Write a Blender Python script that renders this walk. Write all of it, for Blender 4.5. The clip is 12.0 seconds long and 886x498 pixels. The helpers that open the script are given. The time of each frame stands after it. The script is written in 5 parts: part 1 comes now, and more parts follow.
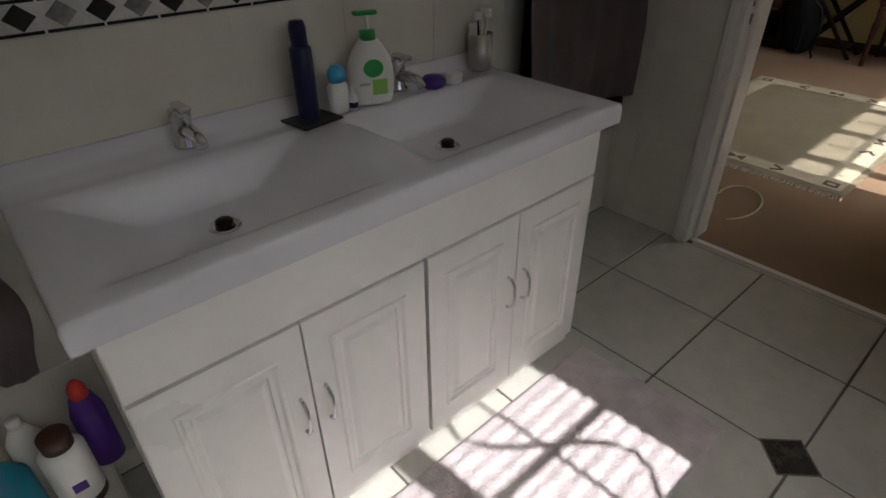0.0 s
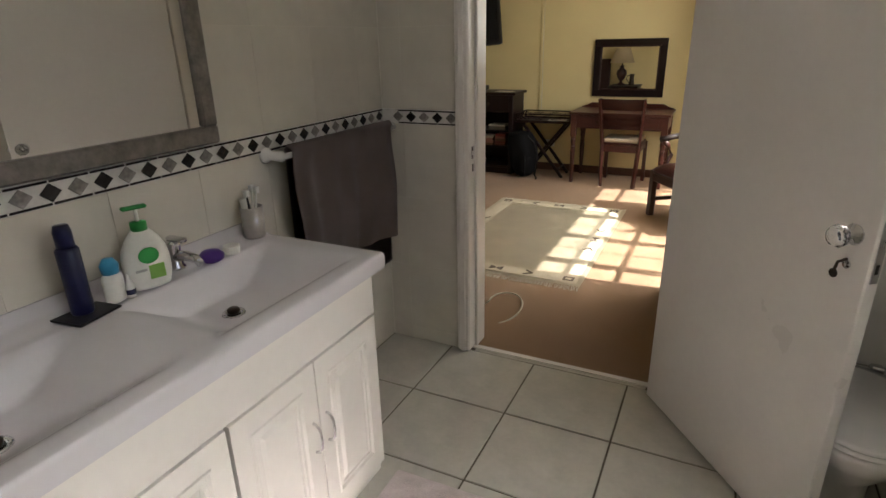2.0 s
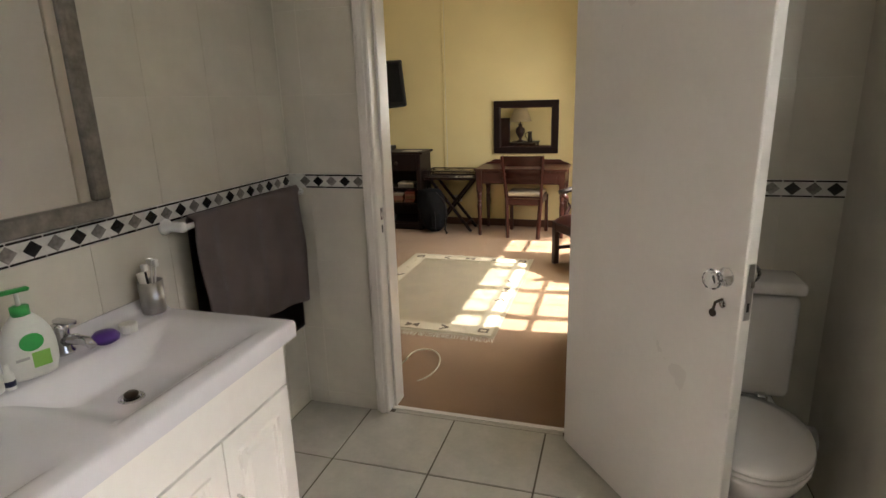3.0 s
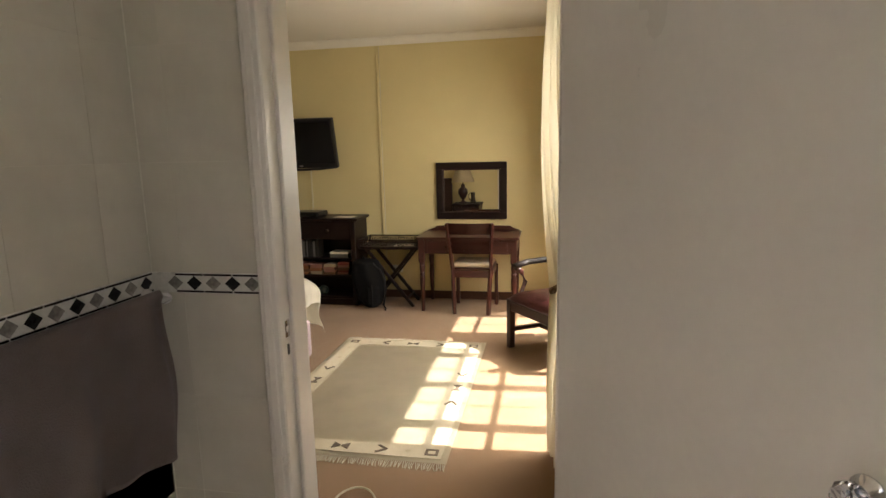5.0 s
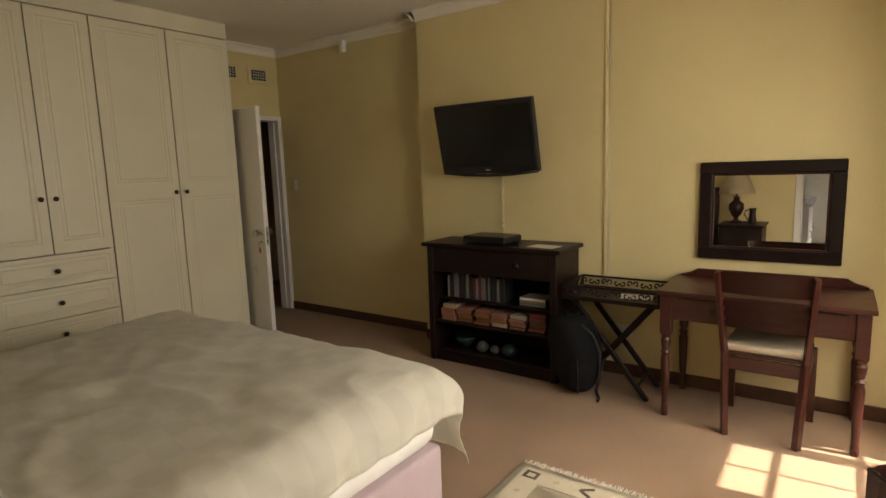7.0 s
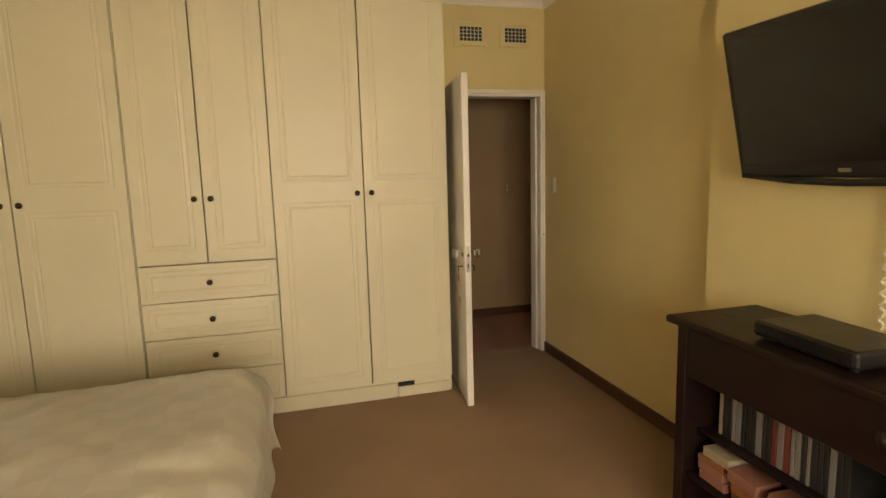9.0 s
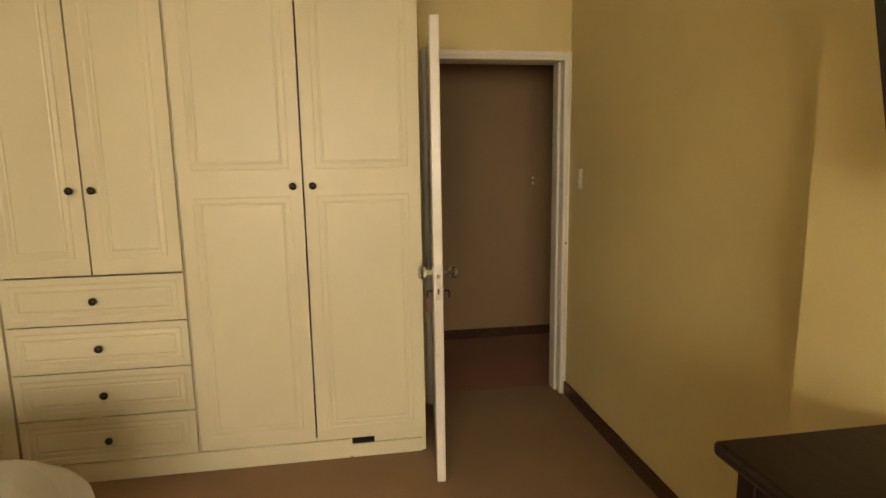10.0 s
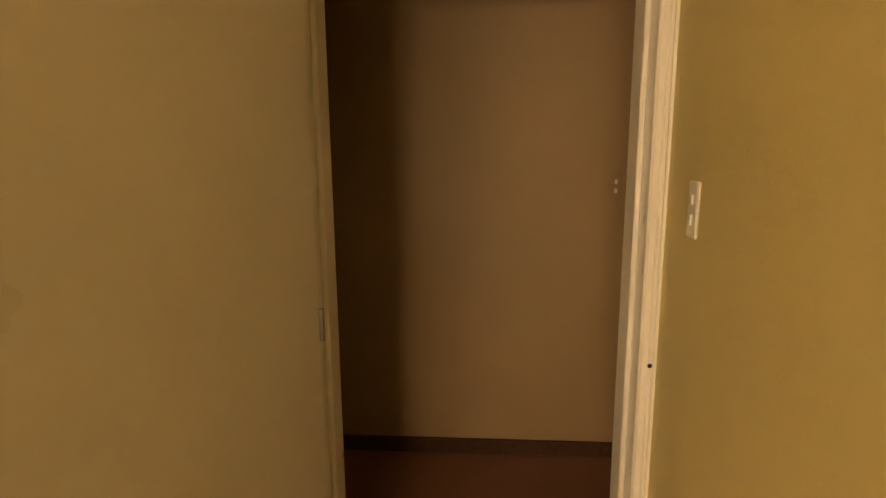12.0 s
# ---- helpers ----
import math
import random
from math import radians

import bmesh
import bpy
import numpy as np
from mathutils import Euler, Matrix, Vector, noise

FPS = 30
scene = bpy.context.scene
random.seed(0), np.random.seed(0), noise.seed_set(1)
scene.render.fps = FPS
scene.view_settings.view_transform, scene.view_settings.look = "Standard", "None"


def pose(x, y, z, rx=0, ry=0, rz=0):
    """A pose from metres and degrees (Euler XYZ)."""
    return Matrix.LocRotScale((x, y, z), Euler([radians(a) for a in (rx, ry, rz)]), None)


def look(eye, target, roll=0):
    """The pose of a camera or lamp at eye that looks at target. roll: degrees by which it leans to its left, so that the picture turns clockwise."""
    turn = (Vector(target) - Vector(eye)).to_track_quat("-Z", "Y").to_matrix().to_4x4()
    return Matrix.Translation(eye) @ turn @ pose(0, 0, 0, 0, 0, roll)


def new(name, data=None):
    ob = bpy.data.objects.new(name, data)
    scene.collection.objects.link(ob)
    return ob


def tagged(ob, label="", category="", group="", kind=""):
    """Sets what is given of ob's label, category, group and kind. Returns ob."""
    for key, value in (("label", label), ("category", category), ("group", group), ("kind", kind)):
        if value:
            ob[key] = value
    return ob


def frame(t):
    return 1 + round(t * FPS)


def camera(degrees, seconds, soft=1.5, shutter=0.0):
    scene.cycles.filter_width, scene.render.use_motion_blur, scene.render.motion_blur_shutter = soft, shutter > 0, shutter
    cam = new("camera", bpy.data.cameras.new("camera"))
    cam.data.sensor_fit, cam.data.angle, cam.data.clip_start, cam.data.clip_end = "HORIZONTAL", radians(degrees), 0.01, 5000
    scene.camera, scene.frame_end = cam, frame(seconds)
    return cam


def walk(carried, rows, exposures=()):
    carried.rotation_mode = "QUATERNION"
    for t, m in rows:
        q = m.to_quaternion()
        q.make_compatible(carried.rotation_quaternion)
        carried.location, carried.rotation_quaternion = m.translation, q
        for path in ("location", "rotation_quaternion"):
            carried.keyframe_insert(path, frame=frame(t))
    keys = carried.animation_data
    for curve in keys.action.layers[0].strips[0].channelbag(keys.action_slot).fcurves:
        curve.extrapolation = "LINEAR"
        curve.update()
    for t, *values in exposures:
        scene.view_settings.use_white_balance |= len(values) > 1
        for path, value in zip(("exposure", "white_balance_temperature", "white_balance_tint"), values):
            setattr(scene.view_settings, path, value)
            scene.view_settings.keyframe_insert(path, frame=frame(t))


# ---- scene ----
cam = camera(76.9, 12.0)
PATH = [
    (0, (1.3, -2.197, 1.347), (0.044, -1.091, 0.251), -0.7),
    (0.5, (1.373, -2.233, 1.386), (0.201, -0.979, 0.36), 0.1),
    (1, (1.394, -2.254, 1.415), (0.334, -0.839, 0.48), -0.9),
    (1.5, (1.419, -2.267, 1.45), (0.467, -0.716, 0.62), -1.2),
    (2, (1.436, -2.277, 1.477), (0.602, -0.599, 0.777), -1.3),
    (2.5, (1.464, -2.289, 1.487), (0.751, -0.514, 0.903), -1.5),
    (3, (1.459, -2.29, 1.506), (0.887, -0.446, 0.984), -1.7),
    (3.2, (1.443, -2.279, 1.523), (0.925, -0.414, 1.019), -1.8),
    (4.8, (1.293, -1.745, 1.562), (0.925, 0.192, 1.223), -1.1),
    (5, (1.276, -1.572, 1.544), (0.902, 0.364, 1.208), -1.3),
    (5.5, (1.243, -1.066, 1.558), (0.841, 0.864, 1.223), -1.8),
    (6, (1.187, -0.472, 1.492), (0.72, 1.449, 1.185), -1.9),
    (6.2, (1.115, -0.254, 1.47), (0.558, 1.644, 1.165), -2.1),
    (6.5, (1.01, 0.033, 1.528), (0.226, 1.845, 1.209), -2.2),
    (7, (0.815, 0.442, 1.476), (-0.335, 2.053, 1.188), -1.9),
    (7.5, (0.673, 0.964, 1.48), (-0.83, 2.249, 1.179), -1.7),
    (9.5, (-0.396, 2.796, 1.482), (-2.335, 3.195, 1.196), -1.2),
    (10, (-0.858, 3.107, 1.459), (-2.809, 3.414, 1.146), -0.9),
    (10.5, (-1.324, 3.37, 1.471), (-3.285, 3.588, 1.145), -1.1),
    (11, (-1.80, 3.59, 1.495), (-3.770, 3.694, 1.156), -0.9),
    (11.5, (-2.299, 3.811, 1.492), (-4.266, 3.795, 1.133), -0.7),
    (12, (-2.744, 3.953, 1.473), (-4.705, 3.818, 1.106), -0.4),
]
walk(cam, [(t, look(eye, target, roll)) for t, eye, target, roll in PATH], ((0, 0.55, 5950, 11), (1.5, 1.35, 6200, 11), (2.5, 1.95, 6350, 10), (3.2, 2.1, 6400, 10), (5, 2.0, 6700, 11), (6.5, 1.85, 6600, 11), (7.5, 2.2, 7300, 11), (9.5, 2.95, 8700, 11), (10.5, 2.8, 9200, 11), (11.2, 2.9, 9400, 12), (12, 3.45, 15000, 20)))

# ---- light ----
world = bpy.data.worlds.new("sky")
scene.world = world
world.use_nodes = True
wn = world.node_tree
sky = wn.nodes.new("ShaderNodeTexSky")
sky.sky_type = "NISHITA"
sky.sun_disc = False
SUN_EL, SUN_DIR = radians(49.5), Vector((1.0, 0.065, 0)).normalized()
sky.sun_elevation = SUN_EL
sky.sun_rotation = math.atan2(SUN_DIR.x, SUN_DIR.y)
wn.nodes["Background"].inputs["Strength"].default_value = 0.05
wn.links.new(sky.outputs[0], wn.nodes["Background"].inputs["Color"])
sun = new("sun", bpy.data.lights.new("sun", "SUN"))
sun.data.energy, sun.data.angle, sun.data.color = 5.0, radians(0.5), (1, 0.95, 0.87)
sun_at = Vector((SUN_DIR.x * math.cos(SUN_EL), SUN_DIR.y * math.cos(SUN_EL), math.sin(SUN_EL))) * 20
sun.matrix_world = look(sun_at, (0, 0, 0))


def window_light(name, at, target, w, h, watts, colour):
    """Sky light coming in through a window opening."""
    ob = new(name, bpy.data.lights.new(name, "AREA"))
    ob.data.shape, ob.data.size, ob.data.size_y = "RECTANGLE", w, h
    ob.data.energy, ob.data.color = watts, colour
    ob.matrix_world = look(at, target)
    return ob


window_light("bedroom_window_light", (1.92, 2.5, 1.48), (-0.5, 1.7, 0.1), 2.4, 1.2, 16, (1.0, 0.95, 0.86))
window_light("bathroom_window_light", (2.2, -1.62, 1.85), (0.6, -1.62, 1.25), 1.1, 0.75, 0.35, (1.0, 0.95, 0.92))

# ---- materials ----


def mat(name, colour, rough=0.5, metal=0.0, vary=0.12, scale=6.0, fine=90.0, bump=0.15, coat=0.0, piece=0.0, spec=0.5):
    """A procedural surface: large stains, fine grain, a bump, and a change from piece to piece."""
    m = bpy.data.materials.new(name)
    m.use_nodes = True
    nt = m.node_tree
    b = nt.nodes["Principled BSDF"]
    co = nt.nodes.new("ShaderNodeTexCoord")
    n1 = nt.nodes.new("ShaderNodeTexNoise")
    n1.inputs["Scale"].default_value, n1.inputs["Detail"].default_value = scale, 5
    n2 = nt.nodes.new("ShaderNodeTexNoise")
    n2.inputs["Scale"].default_value, n2.inputs["Detail"].default_value = fine, 3
    for n in (n1, n2):
        nt.links.new(co.outputs["Object"], n.inputs["Vector"])
    add = nt.nodes.new("ShaderNodeMath")
    add.operation = "MULTIPLY_ADD"
    add.inputs[1].default_value = 0.35
    nt.links.new(n2.outputs["Fac"], add.inputs[0])
    nt.links.new(n1.outputs["Fac"], add.inputs[2])
    ramp = nt.nodes.new("ShaderNodeMapRange")
    ramp.inputs["From Min"].default_value, ramp.inputs["From Max"].default_value = 0.4, 0.95
    ramp.inputs["To Min"].default_value, ramp.inputs["To Max"].default_value = 1 - vary, 1 + vary
    nt.links.new(add.outputs[0], ramp.inputs["Value"])
    val = ramp.outputs[0]
    if piece:
        info = nt.nodes.new("ShaderNodeObjectInfo")
        pr = nt.nodes.new("ShaderNodeMapRange")
        pr.inputs["To Min"].default_value, pr.inputs["To Max"].default_value = 1 - piece, 1 + piece
        nt.links.new(info.outputs["Random"], pr.inputs["Value"])
        mu = nt.nodes.new("ShaderNodeMath")
        mu.operation = "MULTIPLY"
        nt.links.new(val, mu.inputs[0])
        nt.links.new(pr.outputs[0], mu.inputs[1])
        val = mu.outputs[0]
    mix = nt.nodes.new("ShaderNodeVectorMath")
    mix.operation = "SCALE"
    mix.inputs[0].default_value = colour
    nt.links.new(val, mix.inputs["Scale"])
    nt.links.new(mix.outputs[0], b.inputs["Base Color"])
    b.inputs["Metallic"].default_value = metal
    b.inputs["Specular IOR Level"].default_value = spec
    b.inputs["Coat Weight"].default_value = coat
    rr = nt.nodes.new("ShaderNodeMapRange")
    rr.inputs["To Min"].default_value, rr.inputs["To Max"].default_value = max(0.02, rough - 0.08), min(1, rough + 0.08)
    nt.links.new(n1.outputs["Fac"], rr.inputs["Value"])
    nt.links.new(rr.outputs[0], b.inputs["Roughness"])
    if bump:
        bp = nt.nodes.new("ShaderNodeBump")
        bp.inputs["Strength"].default_value, bp.inputs["Distance"].default_value = bump, 0.004
        nt.links.new(n2.outputs["Fac"], bp.inputs["Height"])
        nt.links.new(bp.outputs[0], b.inputs["Normal"])
    return m


def glass(name, colour=(1, 1, 1), rough=0.0):
    m = bpy.data.materials.new(name)
    m.use_nodes = True
    b = m.node_tree.nodes["Principled BSDF"]
    b.inputs["Base Color"].default_value = (*colour, 1)
    b.inputs["Transmission Weight"].default_value = 1
    b.inputs["Roughness"].default_value = rough
    return m


def wood(name, colour, rough=0.35, stretch=(1.5, 14, 14)):
    """Stained wood with long grain."""
    m = mat(name, colour, rough, 0, 0.3, 3, 60, 0.08)
    nt = m.node_tree
    mp = nt.nodes.new("ShaderNodeMapping")
    mp.inputs["Scale"].default_value = stretch
    co = nt.nodes["Texture Coordinate"]
    nt.links.new(co.outputs["Object"], mp.inputs["Vector"])
    nt.links.new(mp.outputs[0], nt.nodes["Noise Texture"].inputs["Vector"])
    return m


def cloth(name, colour, vary=0.1, through_light=0.0, fine=400, bump=0.3, scale=5):
    m = mat(name, colour, 0.9, 0, vary, scale, fine, bump, spec=0.2)
    b = m.node_tree.nodes["Principled BSDF"]
    b.inputs["Sheen Weight"].default_value = 0.15
    if through_light:
        nt = m.node_tree
        tr = nt.nodes.new("ShaderNodeBsdfTranslucent")
        tr.inputs["Color"].default_value = (*colour, 1)
        mx = nt.nodes.new("ShaderNodeMixShader")
        mx.inputs[0].default_value = through_light
        nt.links.new(b.outputs[0], mx.inputs[1])
        nt.links.new(tr.outputs[0], mx.inputs[2])
        nt.links.new(mx.outputs[0], nt.nodes["Material Output"].inputs["Surface"])
    return m


M_YELLOW = mat("yellow_wall_paint", (0.66, 0.55, 0.29), 0.6, 0, 0.06, 1.5, 160, 0.12)
# corridor beige with its dimness put into the colour, against the raised exposure
M_CORRIDOR_DIM = mat("dimmed_corridor_beige", (0.38, 0.25, 0.14), 0.6, 0, 0.08, 1.5, 160, 0.12)
M_CEIL = mat("ceiling_paint", (0.78, 0.74, 0.66), 0.8, 0, 0.04, 1.2, 120, 0.08)
M_WHITE = mat("white_gloss_paint", (0.78, 0.75, 0.71), 0.3, 0, 0.04, 2.5, 40, 0.04)
M_CREAM = mat("cream_wardrobe_foil", (0.70, 0.655, 0.50), 0.4, 0, 0.03, 2, 60, 0.04)
M_CARPET = cloth("beige_carpet", (0.28, 0.172, 0.096), 0.14, 0, 330, 0.9, 2.2)
M_CARPET_RED = cloth("red_brown_carpet", (0.31, 0.13, 0.075), 0.14, 0, 330, 0.9, 2.2)
M_TILE_F = mat("pale_floor_tile", (0.50, 0.48, 0.43), 0.22, 0, 0.1, 9, 45, 0.05, piece=0.04)
M_GROUT_F = mat("dark_floor_grout", (0.12, 0.10, 0.08), 0.9, 0, 0.2, 20, 200, 0.3)
M_TILE_W = mat("glazed_wall_tile", (0.64, 0.605, 0.53), 0.2, 0, 0.06, 7, 22, 0.05, piece=0.02)
M_GROUT_W = mat("pale_wall_grout", (0.72, 0.69, 0.62), 0.9, 0, 0.1, 20, 200, 0.2)
M_BLACK_TILE = mat("black_tile", (0.02, 0.018, 0.018), 0.2, 0, 0.3, 20, 80, 0.1)
M_GREY_TILE = mat("grey_marble_tile", (0.22, 0.20, 0.19), 0.25, 0, 0.45, 40, 120, 0.1, piece=0.25)
M_BAND = mat("pale_border_tile", (0.62, 0.60, 0.57), 0.3, 0, 0.12, 30, 120, 0.1)
M_DARK = wood("dark_mahogany", (0.028, 0.009, 0.007), 0.32)
M_RED_WOOD = wood("red_brown_mahogany", (0.050, 0.012, 0.008), 0.33)
M_ESPRESSO = wood("espresso_wood", (0.011, 0.0045, 0.004), 0.42)
M_ESPRESSO.node_tree.nodes["Principled BSDF"].inputs["Specular IOR Level"].default_value = 0.28
M_SKIRT = wood("brown_skirting_wood", (0.075, 0.032, 0.018), 0.4)
M_BLACK = mat("black_plastic", (0.008, 0.008, 0.009), 0.35, 0, 0.2, 8, 200, 0.05)
M_SCREEN = mat("dark_screen", (0.005, 0.005, 0.006), 0.18, 0, 0.1, 3, 60, 0.0)
M_CHROME = mat("chrome", (0.72, 0.72, 0.74), 0.1, 1.0, 0.05, 8, 60, 0.0)
M_STEEL = mat("brushed_steel", (0.45, 0.44, 0.43), 0.3, 1.0, 0.1, 20, 200, 0.1)
M_BRONZE = mat("dark_bronze", (0.05, 0.035, 0.025), 0.4, 0.8, 0.3, 60, 200, 0.1)
M_CERAMIC = mat("white_ceramic", (0.80, 0.78, 0.77), 0.12, 0, 0.02, 3, 40, 0.0, coat=0.3)
M_MARBLE = mat("white_basin_marble", (0.68, 0.66, 0.69), 0.22, 0, 0.03, 3, 40, 0.0)
M_TOWEL = cloth("grey_towel", (0.26, 0.21, 0.205), 0.18, 0, 260, 1.0)
M_MAT = cloth("grey_bath_mat", (0.52, 0.45, 0.45), 0.22, 0, 150, 1.0, 14)
M_CURTAIN = cloth("cream_curtain", (0.82, 0.77, 0.63), 0.05, 0.65, 500, 0.15)
M_DUVET = cloth("cream_duvet", (0.90, 0.86, 0.75), 0.03, 0, 300, 0.15)


def checked(m, scale, low):
    """A woven check over a cloth: alternate squares a little darker."""
    nt = m.node_tree
    b = nt.nodes["Principled BSDF"]
    ch = nt.nodes.new("ShaderNodeTexChecker")
    ch.inputs["Scale"].default_value = scale
    ch.inputs["Color1"].default_value, ch.inputs["Color2"].default_value = (1, 1, 1, 1), (low, low, low, 1)
    warp = nt.nodes.new("ShaderNodeVectorMath")
    warp.operation = "MULTIPLY_ADD"
    warp.inputs[1].default_value = (0.05, 0.05, 0)
    nt.links.new(nt.nodes["Noise Texture"].outputs["Color"], warp.inputs[0])
    nt.links.new(nt.nodes["Texture Coordinate"].outputs["Object"], warp.inputs[2])
    flat = nt.nodes.new("ShaderNodeVectorMath")
    flat.operation = "MULTIPLY"
    flat.inputs[1].default_value = (1, 1, 0)
    nt.links.new(warp.outputs[0], flat.inputs[0])
    nt.links.new(flat.outputs[0], ch.inputs["Vector"])
    mu = nt.nodes.new("ShaderNodeVectorMath")
    mu.operation = "MULTIPLY"
    nt.links.new(b.inputs["Base Color"].links[0].from_socket, mu.inputs[0])
    nt.links.new(ch.outputs["Color"], mu.inputs[1])
    nt.links.new(mu.outputs[0], b.inputs["Base Color"])


checked(M_DUVET, 10.0, 0.95)
M_SHEET = cloth("white_sheet", (0.80, 0.77, 0.73), 0.05, 0, 300, 0.15)
M_MAUVE = cloth("mauve_bed_base", (0.45, 0.35, 0.37), 0.08, 0, 400, 0.2)
M_RUG = cloth("beige_rug_wool", (0.50, 0.43, 0.30), 0.10, 0, 260, 0.8)
M_RUG_EDGE = cloth("cream_rug_border", (0.54, 0.47, 0.34), 0.08, 0, 260, 0.8)
M_RUG_MARK = cloth("brown_rug_motif", (0.10, 0.07, 0.045), 0.15, 0, 260, 0.8)
M_FRINGE = cloth("cream_fringe", (0.60, 0.54, 0.42), 0.1)
M_LEATHER = mat("oxblood_leather", (0.05, 0.012, 0.012), 0.33, 0, 0.25, 8, 130, 0.5)
M_LEATHER_DK = mat("dark_brown_leather", (0.014, 0.007, 0.006), 0.5, 0, 0.25, 8, 130, 0.5)
M_CUSHION = cloth("cream_cushion", (0.6, 0.5, 0.36), 0.1)
M_FABRIC_BLK = cloth("black_backpack_nylon", (0.006, 0.006, 0.007), 0.2)
M_FABRIC_BLK.node_tree.nodes["Principled BSDF"].inputs["Sheen Weight"].default_value = 0.0
M_FABRIC_GRY = cloth("grey_backpack_trim", (0.03, 0.03, 0.033), 0.2)
M_GREY_FRAME = mat("mottled_pewter_frame", (0.20, 0.18, 0.16), 0.45, 0.3, 0.4, 25, 90, 0.4)
M_PAPER = mat("paper", (0.7, 0.67, 0.6), 0.8, 0, 0.05)
M_ROPE = cloth("brown_rope", (0.16, 0.10, 0.055), 0.4, 0, 120, 1.0, 40)
M_SHADE = cloth("cream_lampshade", (0.7, 0.6, 0.42), 0.05, 0.3)
M_CABLE = mat("cream_cable", (0.6, 0.55, 0.42), 0.5)
M_NAVY = mat("navy_plastic", (0.012, 0.014, 0.06), 0.3, 0, 0.15)
M_GLASS = glass("clear_glass")
M_MIRROR = mat("mirror_silver", (0.85, 0.86, 0.85), 0.02, 1.0, 0.0, 3, 30, 0.0)
M_MIRROR.node_tree.nodes["Principled BSDF"].inputs["Roughness"].default_value = 0.01
for lk in list(M_MIRROR.node_tree.nodes["Principled BSDF"].inputs["Roughness"].links):
    M_MIRROR.node_tree.links.remove(lk)
M_CRYSTAL = glass("crystal", (0.95, 0.95, 0.95), 0.02)
M_GRASS = mat("lawn", (0.06, 0.09, 0.03), 0.9, 0, 0.3, 2, 40, 0.5)
M_LEAF = mat("hedge_leaf", (0.06, 0.11, 0.03), 0.6, 0, 0.4, 3, 40, 0.2)


def plain(name, colour, rough=0.4):
    return mat(name, colour, rough, 0, 0.08, 12, 120, 0.05)


M_GREEN, M_WHITE_P, M_BLUE, M_PURPLE, M_TEAL, M_RED, M_BROWN = (
    plain("green_plastic", (0.03, 0.30, 0.06)), plain("white_plastic", (0.75, 0.74, 0.70)), plain("sky_blue_plastic", (0.05, 0.33, 0.6)),
    plain("purple_plastic", (0.07, 0.02, 0.22)), plain("teal_plastic", (0.01, 0.15, 0.22)), plain("red_plastic", (0.5, 0.03, 0.02)), plain("brown_plastic", (0.06, 0.025, 0.015)))
M_LIME = plain("lime_print", (0.25, 0.5, 0.1))

# ---- builders ----


def part(name, bm, material, parent=None, label="", smooth=False):
    """One mesh object from a bmesh, under a thing or a part."""
    me = bpy.data.meshes.new(name)
    bmesh.ops.recalc_face_normals(bm, faces=bm.faces)
    for f in bm.faces:
        f.smooth = smooth
    bm.to_mesh(me)
    bm.free()
    me.materials.append(material)
    ob = new(name, me)
    ob.parent = parent
    if label:
        ob["label"] = label
    return ob


def thing(name, at, label, category, group="", turn=0):
    ob = new(name)
    ob.matrix_world = pose(*at, 0, 0, turn)
    ob.empty_display_size = 0.1
    return tagged(ob, label, category, group)


def box(x0, y0, z0, x1, y1, z1, bev=0.0, bm=None, seg=1):
    bm = bm or bmesh.new()
    tmp = bmesh.new()
    bmesh.ops.create_cube(tmp, size=1)
    for v in tmp.verts:
        v.co = Vector(((x0 + x1) / 2 + v.co.x * (x1 - x0), (y0 + y1) / 2 + v.co.y * (y1 - y0), (z0 + z1) / 2 + v.co.z * (z1 - z0)))
    if bev:
        bmesh.ops.bevel(tmp, geom=list(tmp.edges), offset=bev, segments=seg, affect="EDGES", profile=0.5)
    return join(bm, tmp)


def join(bm, tmp, m=None):
    ids = {}
    for v in tmp.verts:
        ids[v] = bm.verts.new(m @ v.co if m else v.co)
    for f in tmp.faces:
        try:
            bm.faces.new([ids[v] for v in f.verts])
        except ValueError:
            pass
    tmp.free()
    return bm


def lathe(profile, at=(0, 0, 0), n=20, bm=None, m=None):
    """A turned shape from (radius, height) pairs."""
    tmp = bmesh.new()
    rings = []
    for r, z in profile:
        rings.append([tmp.verts.new((at[0] + max(r, 1e-4) * math.cos(2 * math.pi * i / n), at[1] + max(r, 1e-4) * math.sin(2 * math.pi * i / n), at[2] + z)) for i in range(n)])
    for a, b in zip(rings, rings[1:]):
        for i in range(n):
            tmp.faces.new((a[i], a[(i + 1) % n], b[(i + 1) % n], b[i]))
    tmp.faces.new(rings[0][::-1])
    tmp.faces.new(rings[-1])
    return join(bm or bmesh.new(), tmp, m)


def tube(points, r, n=8, bm=None, flat=1.0):
    """A round bar along points; r may change along it."""
    tmp = bmesh.new()
    pts = [Vector(p) for p in points]
    rs = r if isinstance(r, (list, tuple)) else [r] * len(pts)
    rings = []
    for i, p in enumerate(pts):
        d = (pts[min(i + 1, len(pts) - 1)] - pts[max(i - 1, 0)]).normalized()
        u = d.cross(Vector((0, 0, 1)))
        u = u.normalized() if u.length > 1e-3 else Vector((1, 0, 0))
        w = u.cross(d)
        rings.append([tmp.verts.new(p + (u * math.cos(2 * math.pi * k / n) + w * flat * math.sin(2 * math.pi * k / n)) * rs[i]) for k in range(n)])
    for a, b in zip(rings, rings[1:]):
        for i in range(n):
            tmp.faces.new((a[i], a[(i + 1) % n], b[(i + 1) % n], b[i]))
    tmp.faces.new(rings[0][::-1])
    tmp.faces.new(rings[-1])
    return join(bm or bmesh.new(), tmp)


